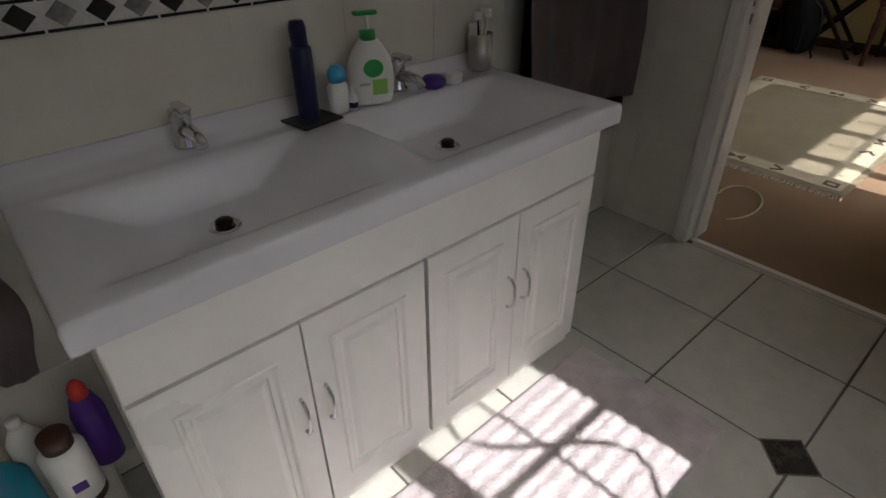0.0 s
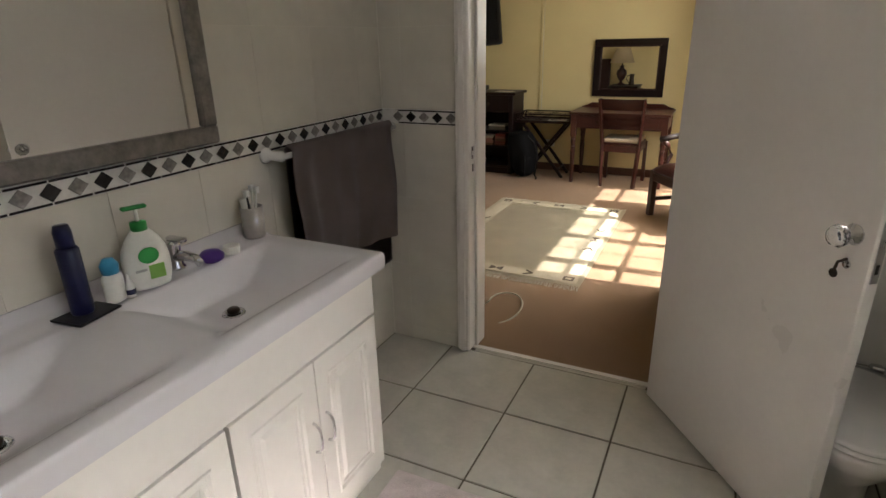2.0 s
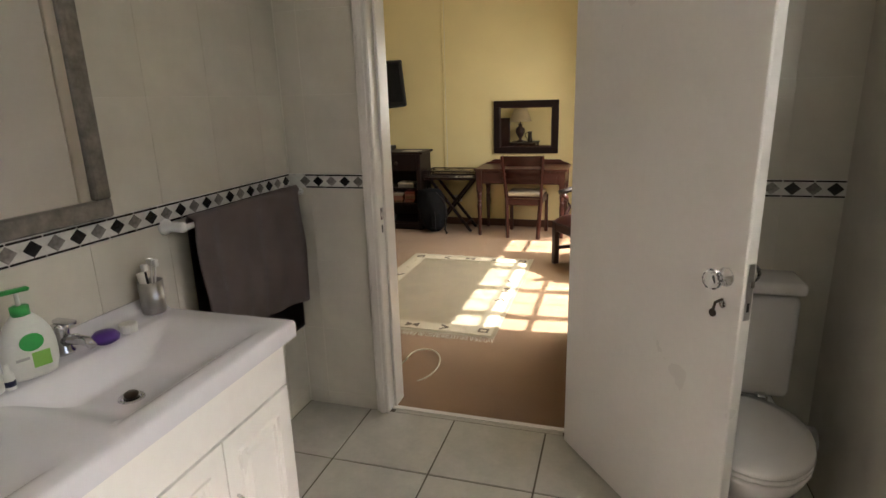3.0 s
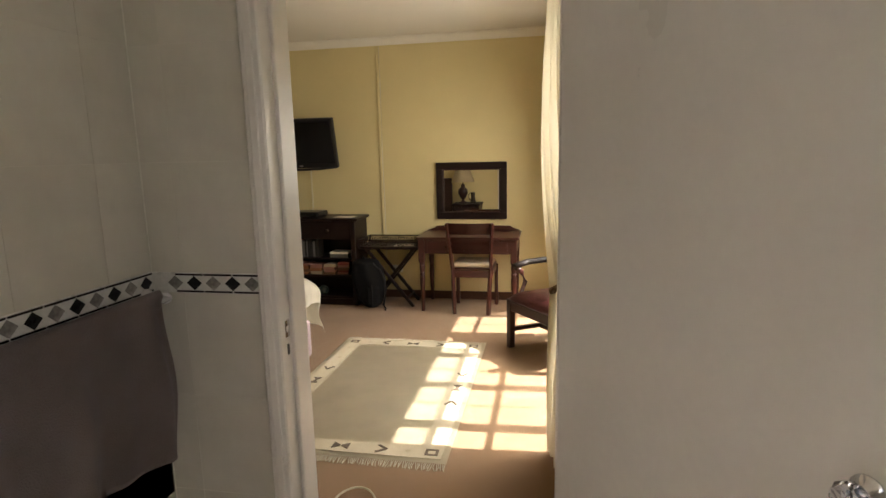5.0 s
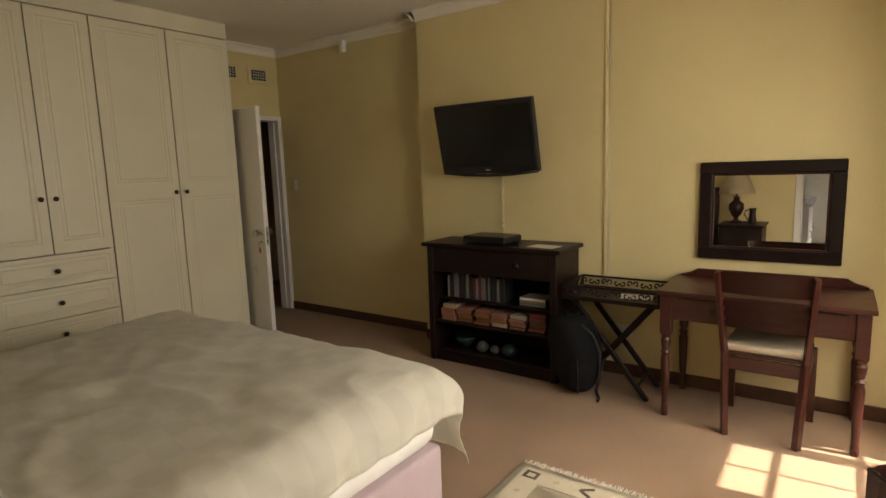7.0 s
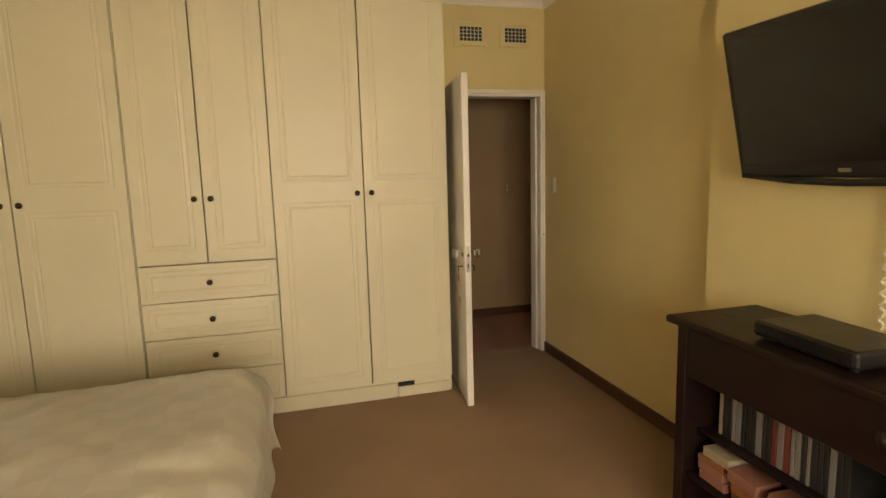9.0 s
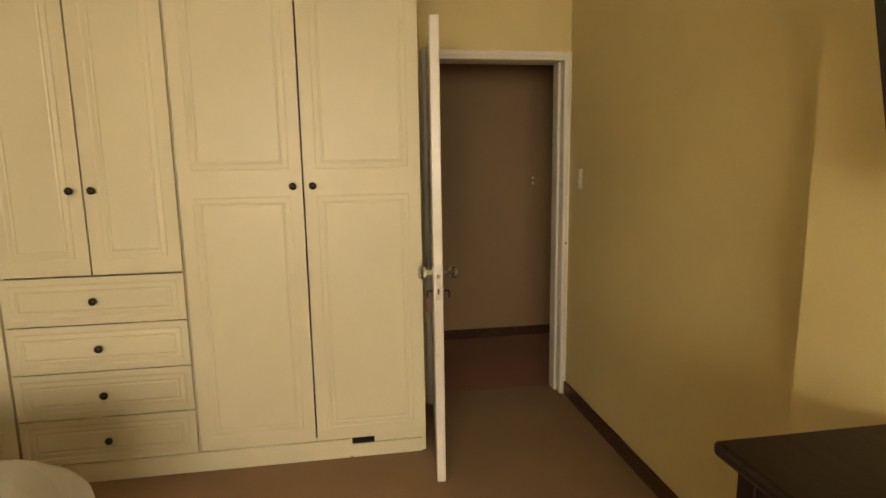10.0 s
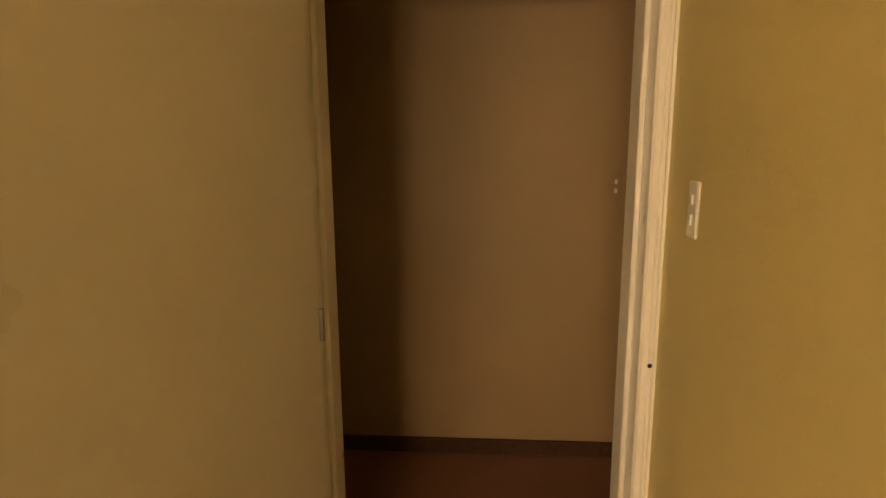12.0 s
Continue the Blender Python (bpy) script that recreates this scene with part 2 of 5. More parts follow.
def bar(a, b, w, d, bm=None, bev=0.003):
    """A square bar from a to b."""
    a, b = Vector(a), Vector(b)
    tmp = box(-w / 2, -d / 2, 0, w / 2, d / 2, (b - a).length, bev)
    m = Matrix.Translation(a) @ (b - a).to_track_quat("Z", "X").to_matrix().to_4x4()
    return join(bm or bmesh.new(), tmp, m)


def sheet(nu, nv, fn, thick=0.0, bm=None, closed=False):
    """A surface fn(u, v), u and v from 0 to 1, with a thickness."""
    tmp = bmesh.new()
    g = [[tmp.verts.new(fn(i / nu, j / nv)) for j in range(nv + 1)] for i in range(nu + 1)]
    for i in range(nu):
        for j in range(nv):
            tmp.faces.new((g[i][j], g[i + 1][j], g[i + 1][j + 1], g[i][j + 1]))
    if thick:
        bmesh.ops.solidify(tmp, geom=list(tmp.faces), thickness=thick)
    return join(bm or bmesh.new(), tmp)


def fielded(x, y0, y1, z0, z1, cells, margin, rout, t=0.02):
    """A front facing +x with pressed panels; cells are (low, high, panel low, panel high), rout is (inset, height) pairs."""
    bm = bmesh.new()
    for lo, hi, a, b in cells:
        rects = [(y0, lo, y1, hi, 0)] + [(y0 + margin + o, a + o, y1 - margin - o, b - o, h) for o, h in rout]
        rings = [[bm.verts.new((x + h, *p)) for p in ((c, e), (g, e), (g, k), (c, k))] for c, e, g, k, h in rects]
        for p, q in zip(rings, rings[1:]):
            for n in range(4):
                bm.faces.new((p[n], p[(n + 1) % 4], q[(n + 1) % 4], q[n]))
        bm.faces.new(rings[-1])
    bmesh.ops.remove_doubles(bm, verts=bm.verts, dist=1e-5)
    rim = [e for e in bm.edges if e.is_boundary]
    eased = bmesh.ops.extrude_edge_only(bm, edges=rim)["geom"]
    for v in [g for g in eased if isinstance(g, bmesh.types.BMVert)]:
        v.co.x -= t
    bmesh.ops.holes_fill(bm, edges=[g for g in eased if isinstance(g, bmesh.types.BMEdge)])
    return bm


WARDROBE_ROUT = ((0, 0), (0.004, -0.0022), (0.010, -0.0022), (0.026, -0.0005), (0.030, -0.0024), (0.034, -0.0024), (0.040, 0))
VANITY_ROUT = ((0, 0), (0.003, 0.004), (0.008, 0.004), (0.014, -0.003), (0.025, -0.002), (0.028, -0.006), (0.033, -0.006), (0.045, 0.001))


def structure(name, bm, material, label, category, smooth=False):
    return tagged(part(name, bm, material, None, "", smooth), label, category, "", "structure")


def boxes(*rows):
    bm = bmesh.new()
    for r in rows:
        box(*r, bm=bm)
    return bm


def pieces(name, parent, data, places):
    """Alike pieces on one mesh, each an object of its own."""
    for m in places:
        ob = new(name, data)
        ob.parent = parent
        ob.matrix_world = m


def mesh_of(name, bm, material, smooth=False):
    me = bpy.data.meshes.new(name)
    bmesh.ops.recalc_face_normals(bm, faces=bm.faces)
    for f in bm.faces:
        f.smooth = smooth
    bm.to_mesh(me)
    bm.free()
    me.materials.append(material)
    return me


# ---- large structure ----
H = 2.73           # bedroom ceiling
WY = 0.15          # bedroom side of the bathroom wall
TVY = 4.21         # wall behind the television
RECY = 4.37        # recessed wall by the door
DX = -4.04         # wall with the bedroom door
PIER = 1.56        # inner face of the window wall's piers
WX = 1.98          # inner face of the window wall in the bay
DL, DR = 0.45, 1.315   # bathroom door opening

structure("floor_bedroom", boxes((DX - 0.14, WY - 0.09, -0.1, WX, RECY, 0)), M_CARPET, "beige cut-pile carpet across the bedroom", "carpet")
structure("floor_corridor", boxes((-5.4, 2.2, -0.1, DX - 0.142, 6.2, 0)), M_CARPET_RED, "red-brown carpet in the dim corridor", "carpet")
structure("floor_bathroom", boxes((-0.12, -3.5, -0.1, 2.4, WY - 0.092, -0.004)), M_GROUT_F, "dark grout bed under bathroom floor tiles", "floor")
structure("ceiling_bedroom", boxes((DX - 0.14, WY - 0.15, H, WX + 0.25, RECY + 0.1, H + 0.1)), M_CEIL, "off-white painted bedroom ceiling", "ceiling")
structure("ceiling_bathroom", boxes((-0.12, -3.6, 2.5, 2.4, 0, 2.6)), M_CEIL, "white bathroom ceiling", "ceiling")
structure("ceiling_corridor", boxes((-5.5, 2.1, 2.6, DX - 0.14, 6.2, 2.7)), M_CEIL, "dim corridor ceiling", "ceiling")
# wall between bathroom and bedroom, bathroom layer and bedroom layer
structure("wall_bathroom_door", boxes((-0.12, 0.0, 0, DL - 0.03, 0.07, 2.6), (DR + 0.03, 0.0, 0, 2.4, 0.07, 2.6), (DL - 0.03, 0.0, 2.06, DR + 0.03, 0.07, 2.6)), M_GROUT_W, "tiled bathroom wall around the doorway", "wall")
structure("wall_bedroom_south", boxes((DX - 0.14, 0.07, 0, DL - 0.03, WY, H), (DR + 0.03, 0.07, 0, WX + 0.2, WY, H), (DL - 0.03, 0.07, 2.06, DR + 0.03, WY, H)), M_YELLOW, "plain yellow painted wall behind the bed", "wall")
structure("wall_tv", boxes((-2.07, TVY, 0, WX + 0.2, TVY + 0.25, H)), M_YELLOW, "yellow painted wall behind television and desk", "wall")
structure("wall_recess", boxes((DX - 0.14, RECY, 0, -2.07, RECY + 0.12, H)), M_YELLOW, "yellow painted wall set back beside the door", "wall")
D2A, D2B = 3.553, 4.33  # bedroom door opening
structure("wall_bedroom_door", boxes((DX - 0.14, WY, 0, DX, D2A - 0.03, H), (DX - 0.14, D2B + 0.03, 0, DX, RECY, H), (DX - 0.14, D2A - 0.03, 2.05, DX, D2B + 0.03, H)), M_YELLOW, "yellow wall around the open bedroom door", "wall")
# corridor walls in the beige darkened to stand in for their shade
structure("wall_corridor_end", boxes((-5.4, 2.2, 0, -5.24, 6.2, 2.7)), M_CORRIDOR_DIM, "beige wall across the dim corridor", "wall")
structure("wall_corridor_north", boxes((-5.24, 6.1, 0, DX - 0.14, 6.2, 2.7)), M_CORRIDOR_DIM, "beige wall closing the corridor", "wall")
structure("wall_corridor_south", boxes((-5.24, 2.2, 0, DX - 0.14, 2.3, 2.7)), M_CORRIDOR_DIM, "beige wall closing the corridor", "wall")
structure("wall_corridor_side", boxes((DX - 0.145, RECY + 0.119, 0, DX - 0.05, 6.1, 2.7)), M_CORRIDOR_DIM, "beige corridor wall", "wall")
# window wall of the bedroom: piers, sill, lintel
WY0, WY1, WZ0, WZ1 = 1.168, 3.955, 0.83, 2.12
structure("wall_window", boxes((PIER, WY, 0, WX + 0.2, WY0 - 0.06, H), (PIER, WY1 + 0.1, 0, WX + 0.2, TVY, H), (WX, WY0 - 0.06, 0, WX + 0.2, WY0, H), (WX, WY1, 0, WX + 0.2, WY1 + 0.1, H),
          (WX, WY0, 0, WX + 0.2, WY1, WZ0), (WX, WY0, WZ1, WX + 0.2, WY1, H)), M_YELLOW, "yellow wall around the bay window", "wall")
# bathroom walls
BX = 2.25
BW0, BW1, BZ0, BZ1 = -2.63, -0.93, 1.40, 2.27
structure("wall_bathroom_vanity", boxes((-0.12, -3.5, 0, 0, 0, 2.6)), M_GROUT_W, "tiled bathroom wall behind the vanity", "wall")
structure("wall_bathroom_back", boxes((0, -3.6, 0, 2.4, -3.5, 2.6)), M_TILE_W, "plain tiled bathroom end wall", "wall")
structure("wall_bathroom_window", boxes((BX, -3.5, 0, 2.4, BW0, 2.5), (BX, BW1, 0, 2.4, 0, 2.5), (BX, BW0, 0, 2.4, BW1, BZ0), (BX, BW0, BZ1, 2.4, BW1, 2.5)), M_TILE_W, "pale tiled bathroom wall with the window", "wall")
structure("ground", boxes((-80, -80, -0.5, 80, 80, -0.25)), M_GRASS, "lawn outside the windows", "ground")

# ---- trim, doors and windows ----


def frame_around(name, a, b, top, label, place, w=0.07, depth=0.16, lip=0.018):
    """A stepped door frame: opening from a to b along local x, wall along local y from 0 to depth."""
    ob = tagged(thing(name, (0, 0, 0), label, "door frame"), kind="structure")
    ob.matrix_world = place
    for side, x0, x1 in (("jamb", a - w, a), ("jamb", b, b + w)):
        bm = box(x0, -lip, 0, x1, depth + lip, top + w, 0.006)
        inner = x1 if side and x1 == a else x0
        s = 1 if x1 == a else -1
        box(min(inner, inner + s * 0.014), 0.05, 0, max(inner, inner + s * 0.014), depth, top, 0.003, bm)
        box(x0 + 0.018, -lip - 0.008, 0, x1 - 0.018, -lip, top + w - 0.018, 0.004, bm)
        part("jamb", bm, M_WHITE, ob)
    bm = box(a, -lip, top, b, depth + lip, top + w, 0.006)
    box(a, -lip - 0.008, top + 0.018, b, -lip, top + w - 0.018, 0.004, bm)
    part("head", bm, M_WHITE, ob)
    return ob


frame_around("door_frame_1", DL, DR, 2.04, "white painted frame of the bathroom doorway", pose(0, 0, 0), 0.065, 0.15)
frame_around("door_frame_2", 0, D2B - D2A, 2.015, "white painted frame of the open bedroom door", pose(DX, D2A, 0, 0, 0, 90), 0.05, 0.14, 0.014)
box_threshold = boxes((DL, 0.03, -0.003, DR, 0.058, 0.004))
structure("threshold_strip", box_threshold, M_WHITE, "thin pale carpet strip in the bathroom doorway", "threshold")


def crystal_knob(parent, at, side):
    """Faceted glass knob on a round metal rose; side is +1 or -1 along local y."""
    x, y, z = at
    turn = Matrix.Translation((x, y, z)) @ Matrix.Rotation(-side * math.pi / 2, 4, "X")
    rose = part("rose", lathe([(0.027, 0), (0.027, 0.004), (0.012, 0.008), (0.010, 0.03)], n=16, m=turn), M_CHROME, parent, "round chrome rose", True)
    part("knob", lathe([(0.012, 0.028), (0.026, 0.036), (0.030, 0.048), (0.024, 0.062), (0.008, 0.068)], n=10, m=turn), M_CRYSTAL, rose, "faceted clear glass knob")
    return rose


def door_leaf(name, hinge, free, label, wide=0.8, high=2.03, thick=0.04, kz=1.0):
    """A flush painted leaf; local x runs from the hinge to the free edge."""
    d = Vector((free[0] - hinge[0], free[1] - hinge[1]))
    ob = tagged(thing(name, (hinge[0], hinge[1], 0.008), label, "door", turn=math.degrees(math.atan2(d.y, d.x))), kind="structure")
    part("leaf", box(0, -thick / 2, 0, wide, thick / 2, high, 0.004), M_WHITE, ob)
    for s in (1, -1):
        crystal_knob(ob, (wide - 0.06, s * thick / 2, kz), s)
        part("keyhole_plate", lathe([(0.011, 0), (0.011, 0.004), (0.004, 0.006)], n=12, m=Matrix.Translation((wide - 0.06, s * thick / 2, kz - 0.08)) @ Matrix.Rotation(-s * math.pi / 2, 4, "X")), M_CHROME, ob)
    lock = box(wide, -0.011, kz - 0.11, wide + 0.002, 0.011, kz + 0.05, 0.0)
    plate = part("lock_plate", lock, M_STEEL, ob, "steel mortice lock plate")
    part("latch", box(wide + 0.002, -0.006, kz - 0.015, wide + 0.012, 0.006, kz + 0.005, 0.002), M_CHROME, plate)
    part("keyhole", box(wide + 0.002, -0.004, kz - 0.085, wide + 0.0035, 0.004, kz - 0.06), M_BLACK, plate)
    for z in (0.25, 1.0, 1.8):
        part("hinge", lathe([(0.007, 0), (0.007, 0.08)], (0.0, thick / 2 + 0.004, z), 8), M_STEEL, ob)
    return ob


bath_leaf = door_leaf("door_1", (1.318, -0.03), (1.318 + 0.60, -0.03 - 0.80), "open white flush bathroom door with a glass knob", 0.84)
key = part("key", tube([(0.78, -0.024, 0.935), (0.78, -0.05, 0.93), (0.778, -0.053, 0.91)], 0.004, 6), M_BRONZE, bath_leaf, "small dark key")
part("key_bow", lathe([(0.012, 0), (0.012, 0.003)], n=10, m=Matrix.Translation((0.778, -0.053, 0.90)) @ Matrix.Rotation(math.pi / 2, 4, "X")), M_BRONZE, bath_leaf)
bed_leaf = door_leaf("door_2", (DX + 0.026, 3.547), (-3.196, 3.452), "open white bedroom door beside the wardrobe", 0.835, kz=0.965)
for side in (1, -1):
    part("key", tube([(0.775, side * 0.022, 0.885), (0.775, side * 0.048, 0.882), (0.775, side * 0.050, 0.85)], 0.004, 6), M_BRONZE, bed_leaf, "small dark key")
ring = [(0.790 + 0.009 * math.cos(a * 0.7), -0.052, 0.853 + 0.012 * math.sin(a * 0.7)) for a in range(10)]
part("key_ring", tube(ring, 0.0015, 5), M_STEEL, bed_leaf, "thin steel key ring")
part("key_tag", boxes((0.780, -0.055, 0.795, 0.806, -0.050, 0.803), (0.780, -0.055, 0.834, 0.806, -0.050, 0.842), (0.780, -0.055, 0.803, 0.786, -0.050, 0.834), (0.800, -0.055, 0.803, 0.806, -0.050, 0.834), (0.786, -0.0545, 0.803, 0.800, -0.0515, 0.834)), M_RED, bed_leaf, "red key tag")
jambs = [bpy.data.objects["door_frame_1"], bpy.data.objects["door_frame_2"]]
part("strike_plate", boxes((DL, 0.014, 0.975, DL + 0.002, 0.044, 0.99), (DL, 0.014, 1.01, DL + 0.002, 0.044, 1.03), (DL, 0.014, 0.99, DL + 0.002, 0.020, 1.01), (DL, 0.038, 0.99, DL + 0.002, 0.044, 1.01)), M_CHROME, jambs[0], "chrome strike plate")
part("bolt_hole", box(DL - 0.001, 0.022, 0.915, DL + 0.001, 0.036, 0.95), M_BLACK, jambs[0])
part("dent", lathe([(0.006, 0), (0.004, 0.001)], n=8, m=Matrix.Translation((0.799, -0.023, 0.957)) @ Matrix.Rotation(math.pi / 2, 4, "X")), M_BLACK, jambs[1], "small dark chip in the paint")

# skirting
SK = 0.085
structure("baseboard_tv", boxes((-2.07, TVY - 0.015, 0, PIER, TVY, SK, 0.003)), M_SKIRT, "brown varnished skirting board", "skirting")
structure("baseboard_recess", boxes((DX + 0.015, RECY - 0.015, 0, -2.072, RECY, SK, 0.003)), M_SKIRT, "brown varnished skirting board", "skirting")
structure("baseboard_pier", boxes((PIER - 0.015, WY + 0.015, 0, PIER, WY0 - 0.06, SK, 0.003)), M_SKIRT, "brown varnished skirting board", "skirting")
structure("baseboard_south", boxes((-0.3, WY, 0, DL - 0.09, WY + 0.015, SK, 0.003)), M_SKIRT, "brown varnished skirting board", "skirting")
structure("baseboard_corridor", boxes((-5.24, 2.3, 0, -5.222, 6.1, 0.075, 0.003)), M_SKIRT, "dark brown corridor skirting board", "skirting")


def cornice(name, a, b, inward):
    """A coved ceiling moulding from a to b, inward is the way into the room."""
    a, b, n = Vector((*a, H)), Vector((*b, H)), Vector((*inward, 0))
    prof = [(0, -0.075), (0.012, -0.075), (0.016, -0.06), (0.026, -0.04), (0.045, -0.02), (0.062, -0.012), (0.062, 0)]
    bm = bmesh.new()
    ra = [bm.verts.new(a + n * u + Vector((0, 0, v))) for u, v in prof]
    rb = [bm.verts.new(b + n * u + Vector((0, 0, v))) for u, v in prof]
    for i in range(len(prof) - 1):
        bm.faces.new((ra[i], ra[i + 1], rb[i + 1], rb[i]))
    bm.faces.new(ra)
    bm.faces.new(rb)
    structure(name, bm, M_CEIL, "white coved plaster cornice", "cornice", False)


cornice("cornice_tv", (-2.07, TVY), (PIER, TVY), (0, -1))
cornice("cornice_recess", (DX, RECY), (-2.07, RECY), (0, -1))
cornice("cornice_step", (-2.07, TVY - 0.062), (-2.07, RECY), (-1, 0))
cornice("cornice_door", (DX, 3.45), (DX, RECY), (1, 0))
cornice("cornice_south", (-3.5, WY), (WX, WY), (0, 1))


def casement(parent, y0, y1, z0, z1, x, cols, rows):
    """One window sash with glazing bars and a pane in each light."""
    f = 0.045
    sash = part("window_frame", boxes((x - 0.025, y0, z0, x + 0.025, y0 + f, z1), (x - 0.025, y1 - f, z0, x + 0.025, y1, z1),
                (x - 0.025, y0 + f, z0, x + 0.025, y1 - f, z0 + f), (x - 0.025, y0 + f, z1 - f, x + 0.025, y1 - f, z1)), M_WHITE, parent)
    ys = [y0 + f + (y1 - y0 - 2 * f) * i / cols for i in range(cols + 1)]
    zs = [z0 + f + (z1 - z0 - 2 * f) * i / rows for i in range(rows + 1)]
    for y in ys[1:-1]:
        part("glazing_bar", box(x - 0.012, y - 0.007, z0 + f, x + 0.012, y + 0.007, z1 - f), M_WHITE, sash)
    for z in zs[1:-1]:
        part("glazing_bar", box(x - 0.011, y0 + f, z - 0.012, x + 0.011, y1 - f, z + 0.012), M_WHITE, sash)
    for a, b in zip(ys, ys[1:]):
        for c, d in zip(zs, zs[1:]):
            pane = part("pane", box(x - 0.002, a + 0.001, c + 0.001, x + 0.002, b - 0.001, d - 0.001), M_GLASS, sash)
            pane.visible_shadow = False


win = tagged(thing("window_1", (0, 0, 0), "white framed paned bay window behind cream curtains", "window"), kind="structure")
casement(win, WY0 + 0.003, WY0 + 0.281, WZ0 + 0.03, WZ1, WX + 0.09, 1, 3)
for k in range(4):
    y = WY0 + 0.284 + k * 0.558
    casement(win, y, y + 0.555, WZ0 + 0.03, WZ1, WX + 0.09, 2, 3)
casement(win, WY0 + 0.284 + 4 * 0.558, WY1, WZ0 + 0.03, WZ1, WX + 0.09, 1, 3)
part("window_sill", box(WX + 0.02, WY0, WZ0, WX + 0.2, WY1, WZ0 + 0.026, 0.006), M_WHITE, win)
win2 = tagged(thing("window_2", (0, 0, 0), "white bathroom window with curved burglar bars", "window"), kind="structure")
for k in range(3):
    casement(win2, BW0 + k * 0.5665, BW0 + k * 0.5665 + 0.565, BZ0 + 0.03, BZ1, BX + 0.1, 2, 1)
part("window_sill", box(BX - 0.02, BW0, BZ0, BX + 0.14, BW1, BZ0 + 0.025, 0.005), M_WHITE, win2)
for k in range(4):
    y0 = BW0 + 0.05 + k * 0.40
    pts = [(BX + 0.04, y0 + 0.17 + 0.15 * math.sin(i / 12 * 2 * math.pi), BZ0 + 0.03 + (BZ1 - BZ0 - 0.03) * i / 12) for i in range(13)]
    part("burglar_bar", tube(pts, 0.009, 6), M_WHITE, win2, "curved white burglar bar")
for z in (1.82,):
    part("burglar_bar", box(BX + 0.03, BW0, z - 0.009, BX + 0.05, BW1, z + 0.009), M_WHITE, win2)

# unseen eave outside the bay window, added to cut the sun patch's top
structure("eave", boxes((WX + 0.2, -0.2, 2.62, WX + 0.69, 4.8, 2.72)), M_WHITE, "unseen eave added above the bay window to trim the sun", "eave")


def hedge(x, y0, y1, high):
    random.seed(5)
    bm = bmesh.new()
    for _ in range(2600):
        c = Vector((x + random.uniform(-0.5, 0.5), random.uniform(y0, y1), random.uniform(-0.25, 1) ** 1 * high))
        if c.z < -0.25:
            continue
        d = Vector((random.gauss(0, 1), random.gauss(0, 1), random.gauss(0, 1))).normalized() * random.uniform(0.06, 0.13)
        e = d.cross(Vector((random.gauss(0, 1), random.gauss(0, 1), random.gauss(0, 1)))).normalized() * 0.05
        bm.faces.new([bm.verts.new(c - d), bm.verts.new(c + e), bm.verts.new(c + d), bm.verts.new(c - e)])
    ob = part("hedge", bm, M_LEAF)
    return tagged(ob, "green leafy garden hedge outside the window", "hedge", "", "stuff")


hedge(6.5, -3, 9, 1.9)

# ---- bathroom things ----


def vanity():
    ob = thing("vanity_cabinet", (0.012, -0.905, 0), "white four-door bathroom vanity cabinet with chrome handles", "cabinet")
    w, d, top = 1.275, 0.485, 0.80
    for nm, q in (("plinth", (0, -w, 0.0, d - 0.02, 0, 0.06)), ("side_panel", (0, -w, 0.06, d - 0.02, -w + 0.018, top)), ("side_panel", (0, -0.018, 0.06, d - 0.02, 0, top)),
                  ("base_panel", (0, -w + 0.018, 0.06, d - 0.02, -0.018, 0.08)), ("back_panel", (0, -w + 0.018, 0.08, 0.012, -0.018, top)), ("front_rail", (d - 0.05, -w + 0.018, 0.6, d - 0.02, -0.018, top))):
        part(nm, box(*q), M_WHITE, ob)
    part("fascia", box(d - 0.02, -w, 0.645, d, 0, top, 0.003), M_WHITE, ob)
    step = w / 4
    for k in range(4):
        y1 = -k * step - (0.003 if k != 2 else 0.006)
        y0 = -(k + 1) * step + (0.002 if k != 1 else 0.006)
        bm = fielded(d, y0, y1, 0.05, 0.638, ((0.05, 0.638, 0.118, 0.575),), 0.055, VANITY_ROUT)
        door = part("door", bm, M_WHITE, ob)
        yh = (y0 + 0.028) if k % 2 == 0 else (y1 - 0.028)
        zc = 0.40
        part("handle", tube([(d, yh, zc - 0.05), (d + 0.012, yh, zc - 0.048), (d + 0.024, yh, zc - 0.03), (d + 0.027, yh, zc), (d + 0.024, yh, zc + 0.03), (d + 0.012, yh, zc + 0.048), (d, yh, zc + 0.05)], 0.0045, 8),
             M_CHROME, door, "bowed chrome handle", True)
    return ob


vanity()


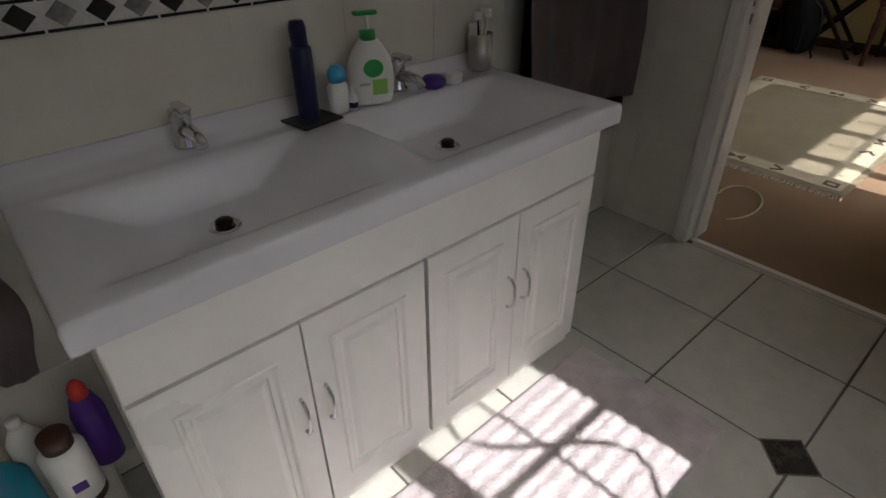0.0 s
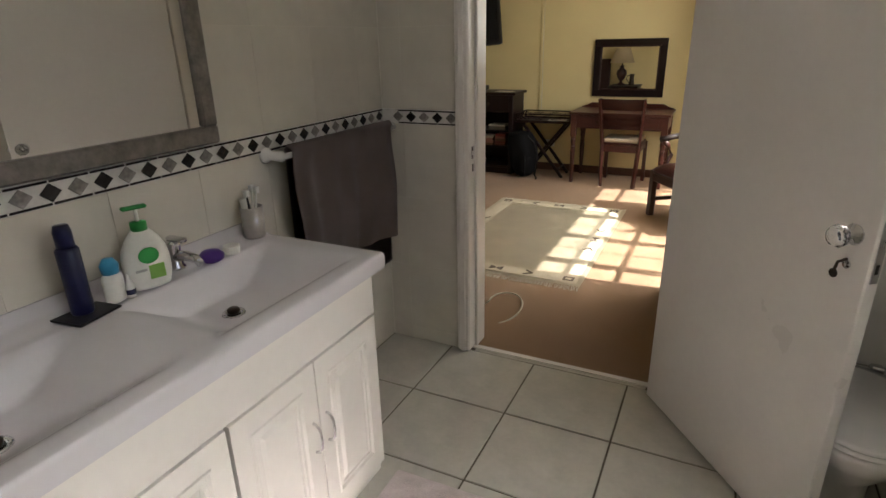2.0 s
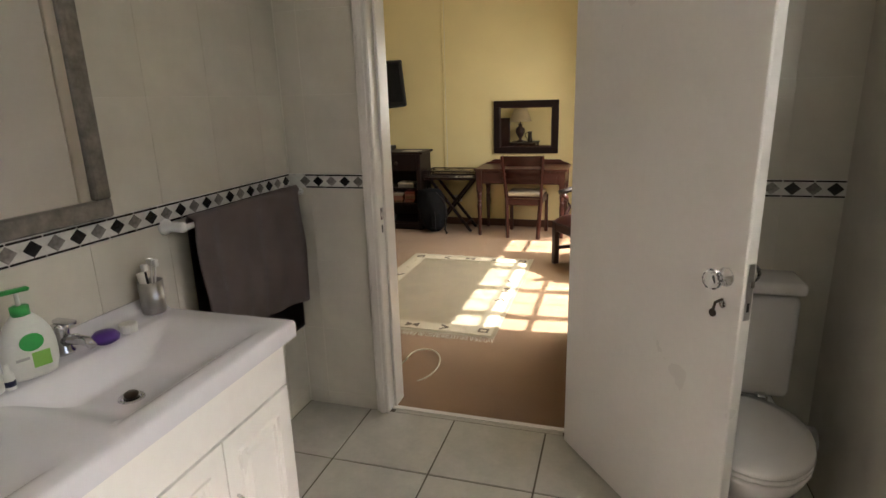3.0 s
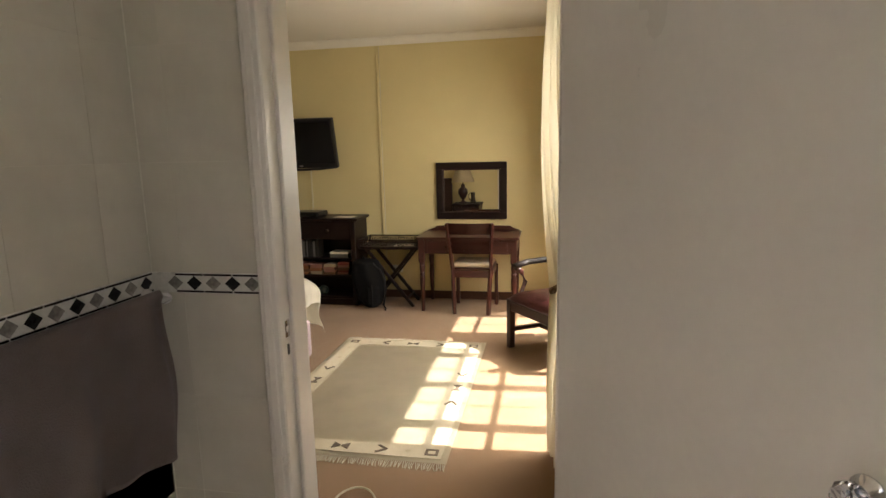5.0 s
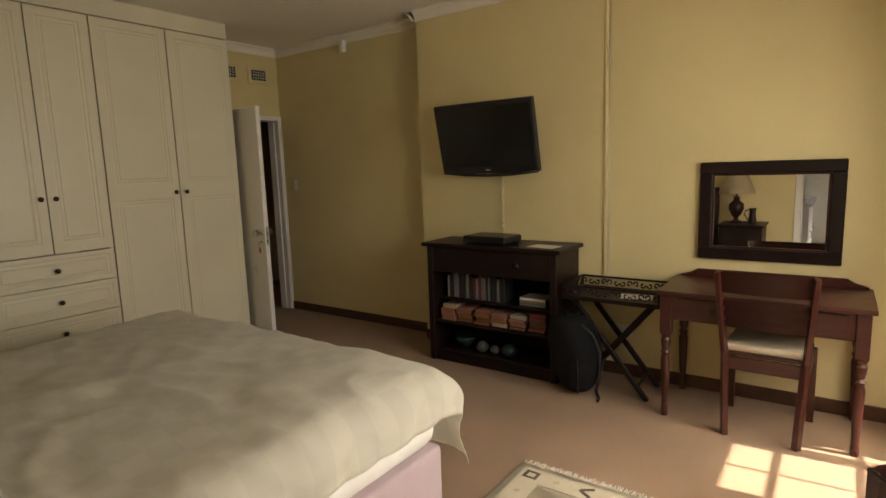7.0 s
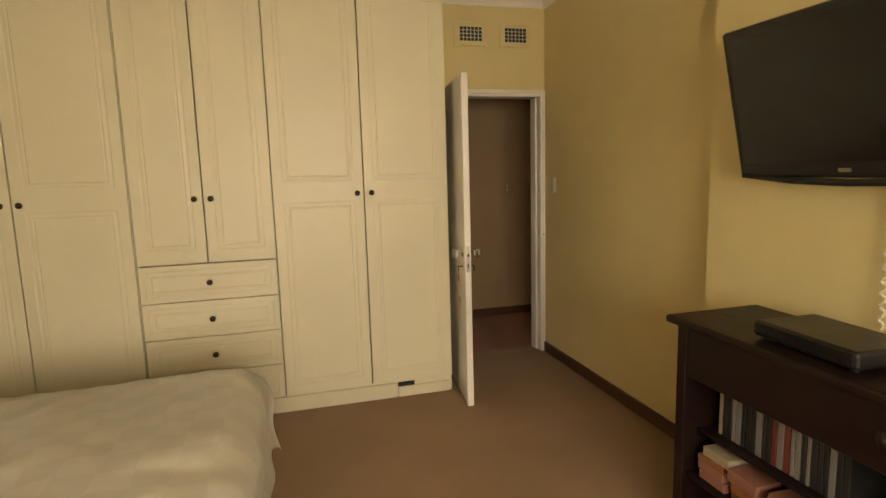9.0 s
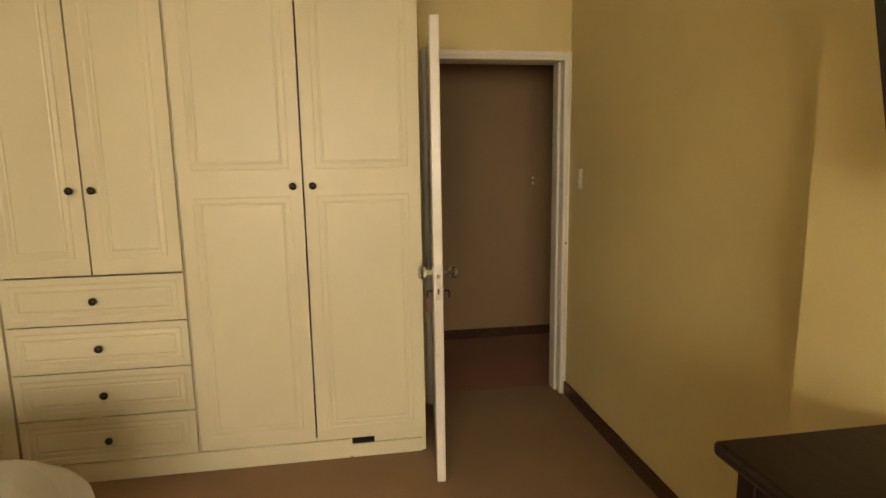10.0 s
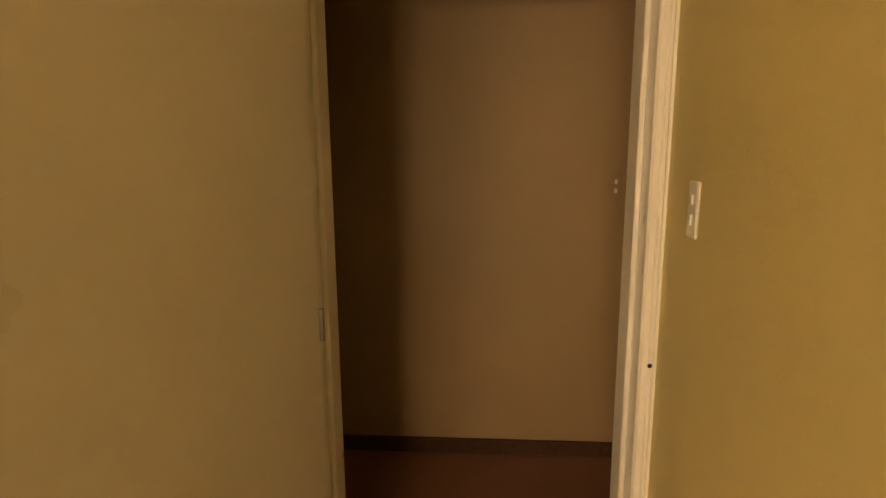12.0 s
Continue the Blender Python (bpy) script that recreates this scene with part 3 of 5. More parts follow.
def basin_top():
    """One moulded slab with two sloping basins and a low upstand."""
    x0, x1, y0, y1, zt = 0.003, 0.535, -2.212, -0.882, 0.858
    ob = thing("double_basin_top", (0, 0, 0.8), "white moulded double basin top on the vanity", "basin")
    nx, ny = 44, 90

    def ss(t):
        t = max(0, min(1, t))
        return t * t * (3 - 2 * t)

    def height(x, y):
        z = zt
        for yc in (-1.885, -1.235):
            dy, dx0, dx1 = abs(y - yc), x - 0.115, 0.495 - x
            e = min((0.295 - dy) / 0.20 if dy > 0 else 9, dx0 / 0.06, dx1 / 0.16)
            if e > 0 and dy < 0.295:
                z -= 0.085 * ss(e)
        z += 0.012 * ss((0.075 - x) / 0.03) + 0.035 * ss((0.028 - x) / 0.012)
        edge = min(x1 - x, y - y0, y1 - y)
        if edge < 0.012:
            z -= 0.012 - math.sqrt(max(0, 0.012 ** 2 - (0.012 - edge) ** 2))
        return z - 0.8

    def spread(i, n, a, b):
        s = [0, 0.004, 0.010] + [0.014 + (1 - 0.028) * k / (n - 6) for k in range(n - 5)] + [0.990, 0.996, 1]
        s = sorted(s)
        return a + (b - a) * s[min(int(round(i * n)), len(s) - 1)]

    bm = bmesh.new()
    g = [[bm.verts.new((spread(i / nx, nx, x0, x1), spread(j / ny, ny, y0, y1), 0)) for j in range(ny + 1)] for i in range(nx + 1)]
    for row in g:
        for v in row:
            v.co.z = height(v.co.x, v.co.y)
    for i in range(nx):
        for j in range(ny):
            bm.faces.new((g[i][j], g[i + 1][j], g[i + 1][j + 1], g[i][j + 1]))
    rim = [g[i][0] for i in range(nx + 1)] + [g[nx][j] for j in range(1, ny + 1)] + [g[i][ny] for i in range(nx - 1, -1, -1)] + [g[0][j] for j in range(ny - 1, 0, -1)]
    low = [bm.verts.new((v.co.x, v.co.y, 0.003)) for v in rim]
    for k in range(len(rim)):
        bm.faces.new((rim[k], rim[(k + 1) % len(rim)], low[(k + 1) % len(rim)], low[k]))
    part("basin", bm, M_MARBLE, ob, "", True)
    for yc in (-1.885, -1.28):
        dz = height(0.282, yc)
        drain = part("drain", lathe([(0.033, 0), (0.031, 0.004), (0.020, 0.004), (0.019, 0.001)], (0.282, yc, dz), 20), M_CHROME, ob, "chrome drain ring", True)
        part("plug", lathe([(0.017, 0), (0.018, 0.012), (0.012, 0.016)], (0.282, yc, dz + 0.002), 16), M_BRONZE, drain, "", True)
    return ob


basin_top()


def mixer_tap(at):
    ob = thing("mixer_tap", at, "chrome single-lever basin mixer tap", "tap", "basin taps")
    part("tap_body", lathe([(0.027, 0), (0.027, 0.006), (0.021, 0.012), (0.021, 0.055), (0.024, 0.07), (0.023, 0.082), (0.008, 0.088)], n=18), M_CHROME, ob, "", True)
    part("spout", tube([(0.0, 0, 0.035), (0.05, 0, 0.045), (0.09, 0, 0.042), (0.105, 0, 0.028)], [0.017, 0.015, 0.013, 0.012], 12), M_CHROME, ob, "", True)
    part("lever", box(-0.012, -0.012, 0.086, 0.055, 0.012, 0.098, 0.004), M_CHROME, ob)


mixer_tap((0.055, -1.85, 0.868))
mixer_tap((0.055, -1.26, 0.868))


def bottle(name, at, label, profile, material, cap=None, cap_material=None, n=18, squash=1.0, turn=0):
    ob = thing(name, at, label, "bottle", turn=turn)
    body = part("bottle_body", lathe(profile, n=n), material, ob, "", True)
    body.scale = (squash, 1, 1)
    if cap:
        part("cap", lathe(cap, n=n), cap_material, ob, "", True)
    return ob


LZ = 0.862
t = thing("black_dish", (0.085, -1.56, LZ), "flat square black soap dish", "dish", turn=8)
part("plate", box(-0.06, -0.06, 0, 0.06, 0.06, 0.006, 0.003), M_BLACK, t)
bottle("spray_can", (0.085, -1.56, LZ + 0.006), "tall slim navy blue spray can", [(0.024, 0), (0.026, 0.004), (0.026, 0.165), (0.020, 0.172)], M_NAVY, [(0.0195, 0.172), (0.020, 0.21), (0.016, 0.225)], M_NAVY)


def soap_pump():
    ob = thing("soap_dispenser", (0.085, -1.37, LZ + 0.002), "white hand-soap bottle with a green pump", "soap bottle", turn=-20)

    def shell(u, v):
        a = u * 2 * math.pi
        w = [0.040, 0.046, 0.048, 0.047, 0.043, 0.033, 0.016][min(6, int(v * 6.001))]
        w2 = [0.046, 0.048, 0.047, 0.043, 0.033, 0.016, 0.014][min(6, int(v * 6.001))]
        f = v * 6 - int(v * 6.001)
        r = w + (w2 - w) * max(0, f)
        return Vector((r * 0.62 * math.cos(a), r * math.sin(a), 0.145 * v))
    bm = sheet(28, 24, shell)
    bmesh.ops.remove_doubles(bm, verts=bm.verts, dist=1e-4)
    bmesh.ops.holes_fill(bm, edges=bm.edges)
    body = part("bottle_body", bm, M_WHITE_P, ob, "", True)
    part("collar", lathe([(0.016, 0.142), (0.016, 0.162), (0.006, 0.164)], n=16), M_GREEN, ob, "green pump collar", True)
    part("stem", lathe([(0.004, 0.16), (0.004, 0.195)], n=8), M_WHITE_P, ob, "", True)
    part("pump_head", box(-0.008, -0.026, 0.193, 0.008, 0.022, 0.202, 0.003), M_GREEN, ob, "green pump head")
    part("round_badge", lathe([(0.020, 0), (0.020, 0.0012)], n=20, m=Matrix.Translation((0.0285, 0, 0.085)) @ Matrix.Rotation(math.pi / 2, 4, "Y")), M_GREEN, body, "round green badge")
    part("print_patch", box(0.0285, -0.004, 0.025, 0.0298, 0.026, 0.06, 0.0), M_LIME, body, "lime green print")
    part("print_bar", box(0.0285, -0.03, 0.048, 0.0296, -0.008, 0.054), M_STEEL, body)
    ob.scale = (1.2, 1.3, 1.12)


soap_pump()
bottle("eye_drop_bottle", (0.09, -1.475, LZ), "small white bottle with sky-blue cap", [(0.019, 0), (0.021, 0.01), (0.021, 0.05), (0.014, 0.062)], M_WHITE_P, [(0.015, 0.06), (0.017, 0.078), (0.010, 0.09)], M_BLUE, squash=0.6).scale = (1.25, 1.35, 1.3)
bottle("dropper_bottle", (0.10, -1.44, LZ), "tiny white dropper bottle with blue band", [(0.012, 0), (0.012, 0.035), (0.006, 0.045), (0.004, 0.062)], M_WHITE_P, [(0.0125, 0.008), (0.0125, 0.022)], M_NAVY)
t = thing("purple_sponge", (0.10, -1.17, LZ), "rounded purple bath sponge", "sponge", turn=15)
part("body", lathe([(0.022, 0), (0.036, 0.008), (0.038, 0.02), (0.026, 0.033), (0.004, 0.037)], n=18), M_PURPLE, t, "", True)
t = thing("cream_pot", (0.10, -1.09, LZ), "small round white cream pot", "jar")
part("jar", lathe([(0.024, 0), (0.025, 0.014)], n=18), M_WHITE_P, t)
part("lid", lathe([(0.026, 0.014), (0.026, 0.024), (0.023, 0.026)], n=18), M_WHITE_P, t)
t = thing("toothbrush_cup", (0.065, -0.95, LZ + 0.006), "perforated steel cup holding toothbrushes", "cup")
part("cup", lathe([(0.034, 0), (0.036, 0.004), (0.038, 0.105), (0.035, 0.105), (0.033, 0.008)], n=22), M_STEEL, t, "", True)
for k, (dx, dy, c) in enumerate(((0.02, -0.03, M_BLACK), (-0.01, 0.02, M_WHITE_P), (0.015, 0.012, M_WHITE_P))):
    br = part("toothbrush", tube([(0, 0, 0.01), (dx, dy, 0.13), (dx * 1.2, dy * 1.2, 0.165)], [0.004, 0.0035, 0.003], 6), c, t)
    part("bristles", box(dx * 1.2 - 0.004, dy * 1.2 - 0.012, 0.150, dx * 1.2 + 0.012, dy * 1.2 + 0.004, 0.172, 0.002), M_WHITE_P, br)
t = thing("toothpaste_tube", (0.065, -0.95, LZ + 0.012), "white toothpaste tube standing in the cup", "tube")
part("body", tube([(-0.012, -0.006, 0), (-0.014, -0.008, 0.08), (-0.018, -0.012, 0.125)], [0.010, 0.013, 0.015], 10), M_WHITE_P, t, "", True)

# wall mirror over the vanity
t = thing("vanity_mirror", (0.002, -1.0, 1.192), "large mirror in a mottled pewter frame", "mirror")
mw, mh, fr = 1.265, 1.05, 0.054
for q in ((0, -mw, 0, 0.03, 0, fr), (0, -mw, mh - fr, 0.03, 0, mh), (0, -mw, fr, 0.03, -mw + fr, mh - fr), (0, -fr, fr, 0.03, 0, mh - fr)):
    bm = box(*q, 0.006)
    part("frame", bm, M_GREY_FRAME, t)
part("mirror_glass", box(0.004, -mw + fr, fr, 0.016, -fr, mh - fr), M_MIRROR, t)


def towel(name, at, label, y0, y1, drop_front, drop_back, material, seed=1, x=0.06):
    """A towel folded over a rail."""
    ob = thing(name, at, label, "towel")
    rnd = random.Random(seed)
    ph = [rnd.uniform(0, 6) for _ in range(4)]

    def fn(u, v):
        y = y0 + (y1 - y0) * v
        s = u * (drop_front + drop_back + 0.06) - drop_back
        wob = 0.012 * math.sin(v * 15 + ph[0]) + 0.008 * math.sin(v * 34 + ph[1]) + 0.022 * math.exp(-((v - 0.10) / 0.05) ** 2) + 0.016 * math.exp(-((v - 0.9) / 0.04) ** 2)
        if s < 0:
            return Vector((x - 0.018, y, s))
        if s < 0.06:
            a = s / 0.06 * math.pi
            return Vector((x - 0.018 * math.cos(a), y + 0.02 * math.sin(a) * (v - 0.5), 0.022 * math.sin(a)))
        d = (s - 0.06) / drop_front
        return Vector((x + 0.018 + wob * (0.4 + d) + 0.015 * d * math.sin(v * 5 + ph[2]), y + (v - 0.5) * 0.03 * math.sin(d * 3) + 0.01 * math.sin(d * 7 + ph[3]), -(s - 0.06) + 0.01 * math.sin(v * 4 + ph[1])))
    part("towel_cloth", sheet(46, 40, fn, 0.010), material, ob, "", True)
    return ob


t = thing("towel_rail", (0.0, -0.40, 1.11), "white ceramic towel rail on tiled wall", "towel rail")
part("rail", tube([(0.085, -0.39, 0), (0.085, 0.36, 0)], 0.010, 10), M_CERAMIC, t, "", True)
for y in (-0.39, 0.36):
    part("bracket", lathe([(0.030, 0), (0.028, 0.012), (0.016, 0.03), (0.019, 0.08), (0.010, 0.09)], n=14, m=Matrix.Translation((0.002, y, 0)) @ Matrix.Rotation(math.pi / 2, 4, "Y")), M_CERAMIC, t, "", True)
towel("grey_bath_towel", (0.0, 0, 1.125), "dark grey bath towel folded over the rail", -0.76, -0.085, 0.50, 0.66, M_TOWEL, 3, 0.085)


def hand_towel():
    towel("grey_hand_towel", (0.03, 0, 0.83), "grey towel hanging beside the vanity", -2.56, -2.27, 0.34, 0.30, M_TOWEL, 8, 0.05)
    t = thing("small_towel_rail", (0, -2.415, 0.82), "chrome rail with a hanging towel", "towel rail")
    part("rail", tube([(0.004, -0.17, 0), (0.08, -0.17, 0), (0.08, 0.16, 0), (0.004, 0.16, 0)], 0.007, 8), M_CHROME, t, "", True)


hand_towel()

# low ledge with bottles beside the vanity
t = tagged(thing("tiled_ledge", (0, -2.24, 0), "low white tiled ledge beside the vanity", "ledge"), kind="structure")
part("ledge", boxes((0.006, -0.9, 0, 0.36, 0, 0.20)), M_GROUT_W, t)
for k in range(3):
    part("tile", box(0.008, -0.298 - 0.3 * k, 0.20, 0.362, -0.002 - 0.3 * k, 0.208, 0.002), M_TILE_W, t)
    part("tile", box(0.36, -0.298 - 0.3 * k, 0.002, 0.368, -0.002 - 0.3 * k, 0.20, 0.002), M_TILE_W, t)
LG = 0.208
t = bottle("lotion_jar", (0.20, -2.305, LG), "white lotion bottle with brown lid and base", [(0.043, 0.014), (0.045, 0.02), (0.045, 0.15), (0.028, 0.168)], M_WHITE_P, [(0.030, 0.165), (0.031, 0.20), (0.026, 0.204)], M_BROWN)
part("base_band", lathe([(0.0455, 0), (0.0455, 0.02)], n=18), M_BROWN, t)
part("print_mark", box(0.044, -0.012, 0.06, 0.0466, 0.016, 0.085, 0.001), M_PURPLE, t)
t = bottle("purple_cleaner_bottle", (0.13, -2.235, LG), "slim purple bottle with red cap", [(0.032, 0), (0.035, 0.006), (0.035, 0.16), (0.022, 0.21)], M_PURPLE, [(0.020, 0.208), (0.018, 0.235), (0.010, 0.25)], M_RED, squash=0.8)
bottle("teal_bottle", (0.22, -2.415, LG), "large teal blue plastic bottle", [(0.05, 0), (0.055, 0.01), (0.055, 0.16), (0.02, 0.21)], M_TEAL, [(0.02, 0.208), (0.02, 0.235)], M_RED)
bottle("pale_bottle", (0.10, -2.36, LG), "pale translucent plastic bottle", [(0.032, 0), (0.034, 0.006), (0.034, 0.14), (0.014, 0.18)], M_WHITE_P, [(0.014, 0.178), (0.014, 0.2)], M_WHITE_P)


def bath_mat():
    ob = thing("bath_mat", (0.80, -1.52, 0.002), "grey tufted cotton bath mat by the vanity", "mat", turn=1)
    random.seed(2)

    def fn(u, v):
        x, y = (u - 0.5) * 0.5, (v - 0.5) * 1.28
        e = min(u, 1 - u, v, 1 - v)
        z = 0.016 * min(1, e / 0.03) ** 0.5
        if 0.08 < v < 0.92 and 0.08 < u < 0.92:
            z += 0.004 * noise.noise(Vector((x * 60, y * 60, 0))) + 0.003 * math.sin(u * 62)
        else:
            z -= 0.004
        return Vector((x, y, z))
    part("tufted_top", sheet(80, 150, fn), M_MAT, ob, "", True)


bath_mat()


def toilet():
    ob = thing("toilet", (1.925, 0, 0), "white ceramic close-coupled toilet with closed lid", "toilet")
    part("cistern", box(-0.19, -0.185, 0.40, 0.19, -0.012, 0.80, 0.03, seg=3), M_CERAMIC, ob, "", True)
    lid = part("cistern_lid", box(-0.20, -0.195, 0.802, 0.20, -0.010, 0.85, 0.016, seg=3), M_CERAMIC, ob, "", True)
    part("flush_button", lathe([(0.022, 0), (0.022, 0.006), (0.018, 0.008)], (0, -0.10, 0.85), 16), M_CHROME, lid, "", True)

    def oval(z, rx, ry, yc, n=28):
        return [(rx * math.cos(2 * math.pi * k / n), yc + ry * math.sin(2 * math.pi * k / n) * (1.0 if math.sin(2 * math.pi * k / n) < 0 else 0.8), z) for k in range(n)]

    def loft(rings):
        bm = bmesh.new()
        vs = [[bm.verts.new(p) for p in r] for r in rings]
        for a, b in zip(vs, vs[1:]):
            for i in range(len(a)):
                bm.faces.new((a[i], a[(i + 1) % len(a)], b[(i + 1) % len(a)], b[i]))
        bm.faces.new(vs[0][::-1])
        bm.faces.new(vs[-1])
        return bm
    part("bowl", loft([oval(0, 0.11, 0.20, -0.33), oval(0.03, 0.10, 0.19, -0.33), oval(0.18, 0.11, 0.20, -0.35), oval(0.30, 0.17, 0.25, -0.41), oval(0.37, 0.19, 0.27, -0.43), oval(0.385, 0.185, 0.265, -0.43)]), M_CERAMIC, ob, "", True)
    part("seat", loft([oval(0.386, 0.185, 0.265, -0.43), oval(0.392, 0.192, 0.272, -0.43), oval(0.404, 0.190, 0.270, -0.43)]), M_CERAMIC, ob, "", True)
    part("lid", loft([oval(0.405, 0.188, 0.268, -0.43), oval(0.412, 0.193, 0.273, -0.43), oval(0.426, 0.188, 0.266, -0.43), oval(0.436, 0.13, 0.20, -0.42), oval(0.438, 0.02, 0.03, -0.42)]), M_CERAMIC, ob, "", True)
    part("neck", box(-0.15, -0.26, 0.30, 0.15, -0.03, 0.40, 0.03, seg=3), M_CERAMIC, ob, "", True)
    for s in (-1, 1):
        part("hinge", box(s * 0.09 - 0.02, -0.225, 0.40, s * 0.09 + 0.02, -0.19, 0.43, 0.006), M_CHROME if s > 0 else M_CERAMIC, ob)
    part("waste_pipe", tube([(0.04, -0.10, 0.20), (0.15, -0.08, 0.20), (0.34, -0.08, 0.19)], 0.052, 14), M_CERAMIC, ob, "white waste pipe into the wall", True)


toilet()
t = thing("hanging_navy_cap", (1.87, -0.012, 1.70), "navy blue cap hung on the tiled wall", "cap")
part("cap", lathe([(0.10, 0), (0.125, 0.03), (0.12, 0.07), (0.08, 0.11), (0.02, 0.125)], n=20, m=Matrix.Diagonal((0.8, 1, 1.35, 1)) @ Matrix.Rotation(math.pi / 2, 4, "X")), cloth("navy_cloth", (0.015, 0.015, 0.045)), t, "", True)

# ---- bedroom things ----


def routed_door(name, parent, y0, y1, z0, z1, splits, material, t=0.02):
    """A wardrobe front in the plane x = 0, facing +x, with routed panel outlines."""
    edges = [z0] + [(p[1] + q[0]) / 2 for p, q in zip(splits, splits[1:])] + [z1]
    cells = [(lo, hi, a, b) for lo, hi, (a, b) in zip(edges, edges[1:], splits)]
    bm = fielded(0, y0, y1, z0, z1, cells, 0.055 if z1 - z0 > 0.3 else 0.03, WARDROBE_ROUT, t)
    return part(name, bm, material, parent)


def knob(parent, y, z):
    part("knob", lathe([(0.006, 0), (0.006, 0.012), (0.016, 0.018), (0.017, 0.026), (0.006, 0.031)], n=14, m=Matrix.Translation((0.003, y, z)) @ Matrix.Rotation(math.pi / 2, 4, "Y")), M_BRONZE, parent, "round dark bronze knob", True)


FX = -3.48


def wardrobe(y0, y1, drawers, label):
    ob = thing("wardrobe_unit", (FX, 0, 0), label, "wardrobe", "fitted wardrobe")
    back = DX + 0.003 - FX
    part("carcass", boxes((back, y0, 0.1, -0.022, y0 + 0.016, 2.6), (back, y1 - 0.016, 0.1, -0.022, y1, 2.6), (back, y0 + 0.016, 0.1, -0.022, y1 - 0.016, 0.116),
         (back, y0 + 0.016, 2.584, -0.022, y1 - 0.016, 2.6), (back, y0 + 0.016, 0.116, back + 0.006, y1 - 0.016, 2.584), (back + 0.02, y0, 0, -0.03, y1, 0.1)), M_CREAM, ob)
    mid = (y0 + y1) / 2
    zb = 0.985 if drawers else 0.125
    for a, b, s in ((y0 + 0.004, mid - 0.004, 1), (mid + 0.004, y1 - 0.004, -1)):
        sp = [(zb + 0.07, 2.54)] if drawers else [(zb + 0.05, 1.31), (1.43, 2.54)]
        d = routed_door("door", ob, a, b, zb, 2.595, sp, M_CREAM)
        knob(d, (b - 0.04) if s > 0 else (a + 0.04), 1.355)
    if drawers:
        for k in range(4):
            z0 = 0.108 + k * 0.2185
            d = routed_door("drawer", ob, y0 + 0.004, y1 - 0.004, z0, z0 + 0.213, [(z0 + 0.03, z0 + 0.183)], M_CREAM)
            knob(d, mid, z0 + 0.107)
    return ob


wardrobe(2.34, 3.42, False, "cream two-door fitted wardrobe with bronze knobs")
wardrobe(1.575, 2.335, True, "cream fitted wardrobe with four drawers below")
wardrobe(0.45, 1.57, False, "cream two-door fitted wardrobe with bronze knobs")
structure("wardrobe_filler", boxes((DX, WY, 0, FX - 0.02, 0.445, H), (DX, 0.445, 2.605, FX - 0.005, 3.42, H)), M_CREAM, "cream panels closing the wardrobe to ceiling", "panel")
t = thing("broken_plinth", (FX, 0, 0), "cream wardrobe plinth with a broken dark corner", "plinth")
bm = boxes((-0.028, 0.45, 0.002, -0.012, 3.04, 0.098))
part("board", bm, M_CREAM, t)
part("broken_piece", boxes((-0.028, 3.05, 0.002, -0.012, 3.40, 0.07)), M_CREAM, t)
part("dark_gap", boxes((-0.029, 3.05, 0.07, -0.02, 3.16, 0.098)), M_BLACK, t, "dark hole behind the broken plinth")


def vent(y, z):
    ob = thing("air_vent", (DX, y, z), "cream perforated plaster air vent", "vent", "vents above the door")
    part("plate", box(0.002, -0.125, -0.085, 0.010, 0.125, 0.085, 0.004), M_YELLOW, ob)
    part("grid", box(0.009, -0.09, -0.055, 0.013, 0.09, 0.055, 0.001), M_CREAM, ob)
    bm = bmesh.new()
    for i in range(6):
        for j in range(4):
            box(0.0125, -0.083 + i * 0.029, -0.049 + j * 0.026, 0.0145, -0.083 + i * 0.029 + 0.023, -0.049 + j * 0.026 + 0.021, bm=bm)
    part("holes", bm, M_BLACK, ob)


vent(3.78, 2.455)
vent(4.13, 2.455)


def light_switch(at, turn, label, face=M_WHITE_P):
    ob = thing("light_switch", at, label, "switch", turn=turn)
    plate = part("plate", box(-0.024, -0.006, -0.056, 0.024, 0, 0.056, 0.003), face, ob)
    for z in (-0.02, 0.02):
        part("rocker", box(-0.006, -0.0105, z - 0.010, 0.006, -0.006, z + 0.010, 0.001), M_WHITE_P, plate)


light_switch((DX + 0.18, RECY, 1.345), 0, "white double light switch on yellow wall")
# this plate takes the shade-darkened corridor beige too
light_switch((-5.24, 4.54, 1.29), 90, "small light switch on the corridor wall", M_CORRIDOR_DIM)

t = thing("motion_sensor", (-3.02, RECY, 2.62), "small white ceiling corner alarm sensor", "sensor")
part("bracket", box(-0.012, -0.03, 0.02, 0.012, 0, 0.06, 0.003), M_WHITE_P, t)
part("sensor_body", box(-0.03, -0.075, -0.05, 0.03, -0.025, 0.05, 0.014, seg=3), M_WHITE_P, t, "", True)

# pipe trunking with cable on the wall
t = tagged(thing("wall_conduit", (-0.49, TVY, 0), "yellow painted cable conduit up the wall", "conduit"), kind="structure")
part("conduit", box(-0.014, -0.010, SK, 0.014, 0, H - 0.075, 0.005), M_YELLOW, t)
part("cable", tube([(0.022, -0.006, H - 0.01), (0.024, -0.006, 2.2), (0.020, -0.006, 1.5), (0.026, -0.006, 1.0), (0.021, -0.006, 0.3)], 0.004, 6), M_CABLE, t)
t = thing("wall_socket", (-0.35, TVY, 0.32), "white wall socket under the tray table", "socket")
part("plate", box(-0.06, -0.008, -0.04, 0.06, 0, 0.04, 0.003), M_WHITE_P, t)
part("plug", lathe([(0.025, 0.008), (0.024, 0.045), (0.010, 0.05)], n=14, m=Matrix.Rotation(math.pi / 2, 4, "X")), M_WHITE_P, t)


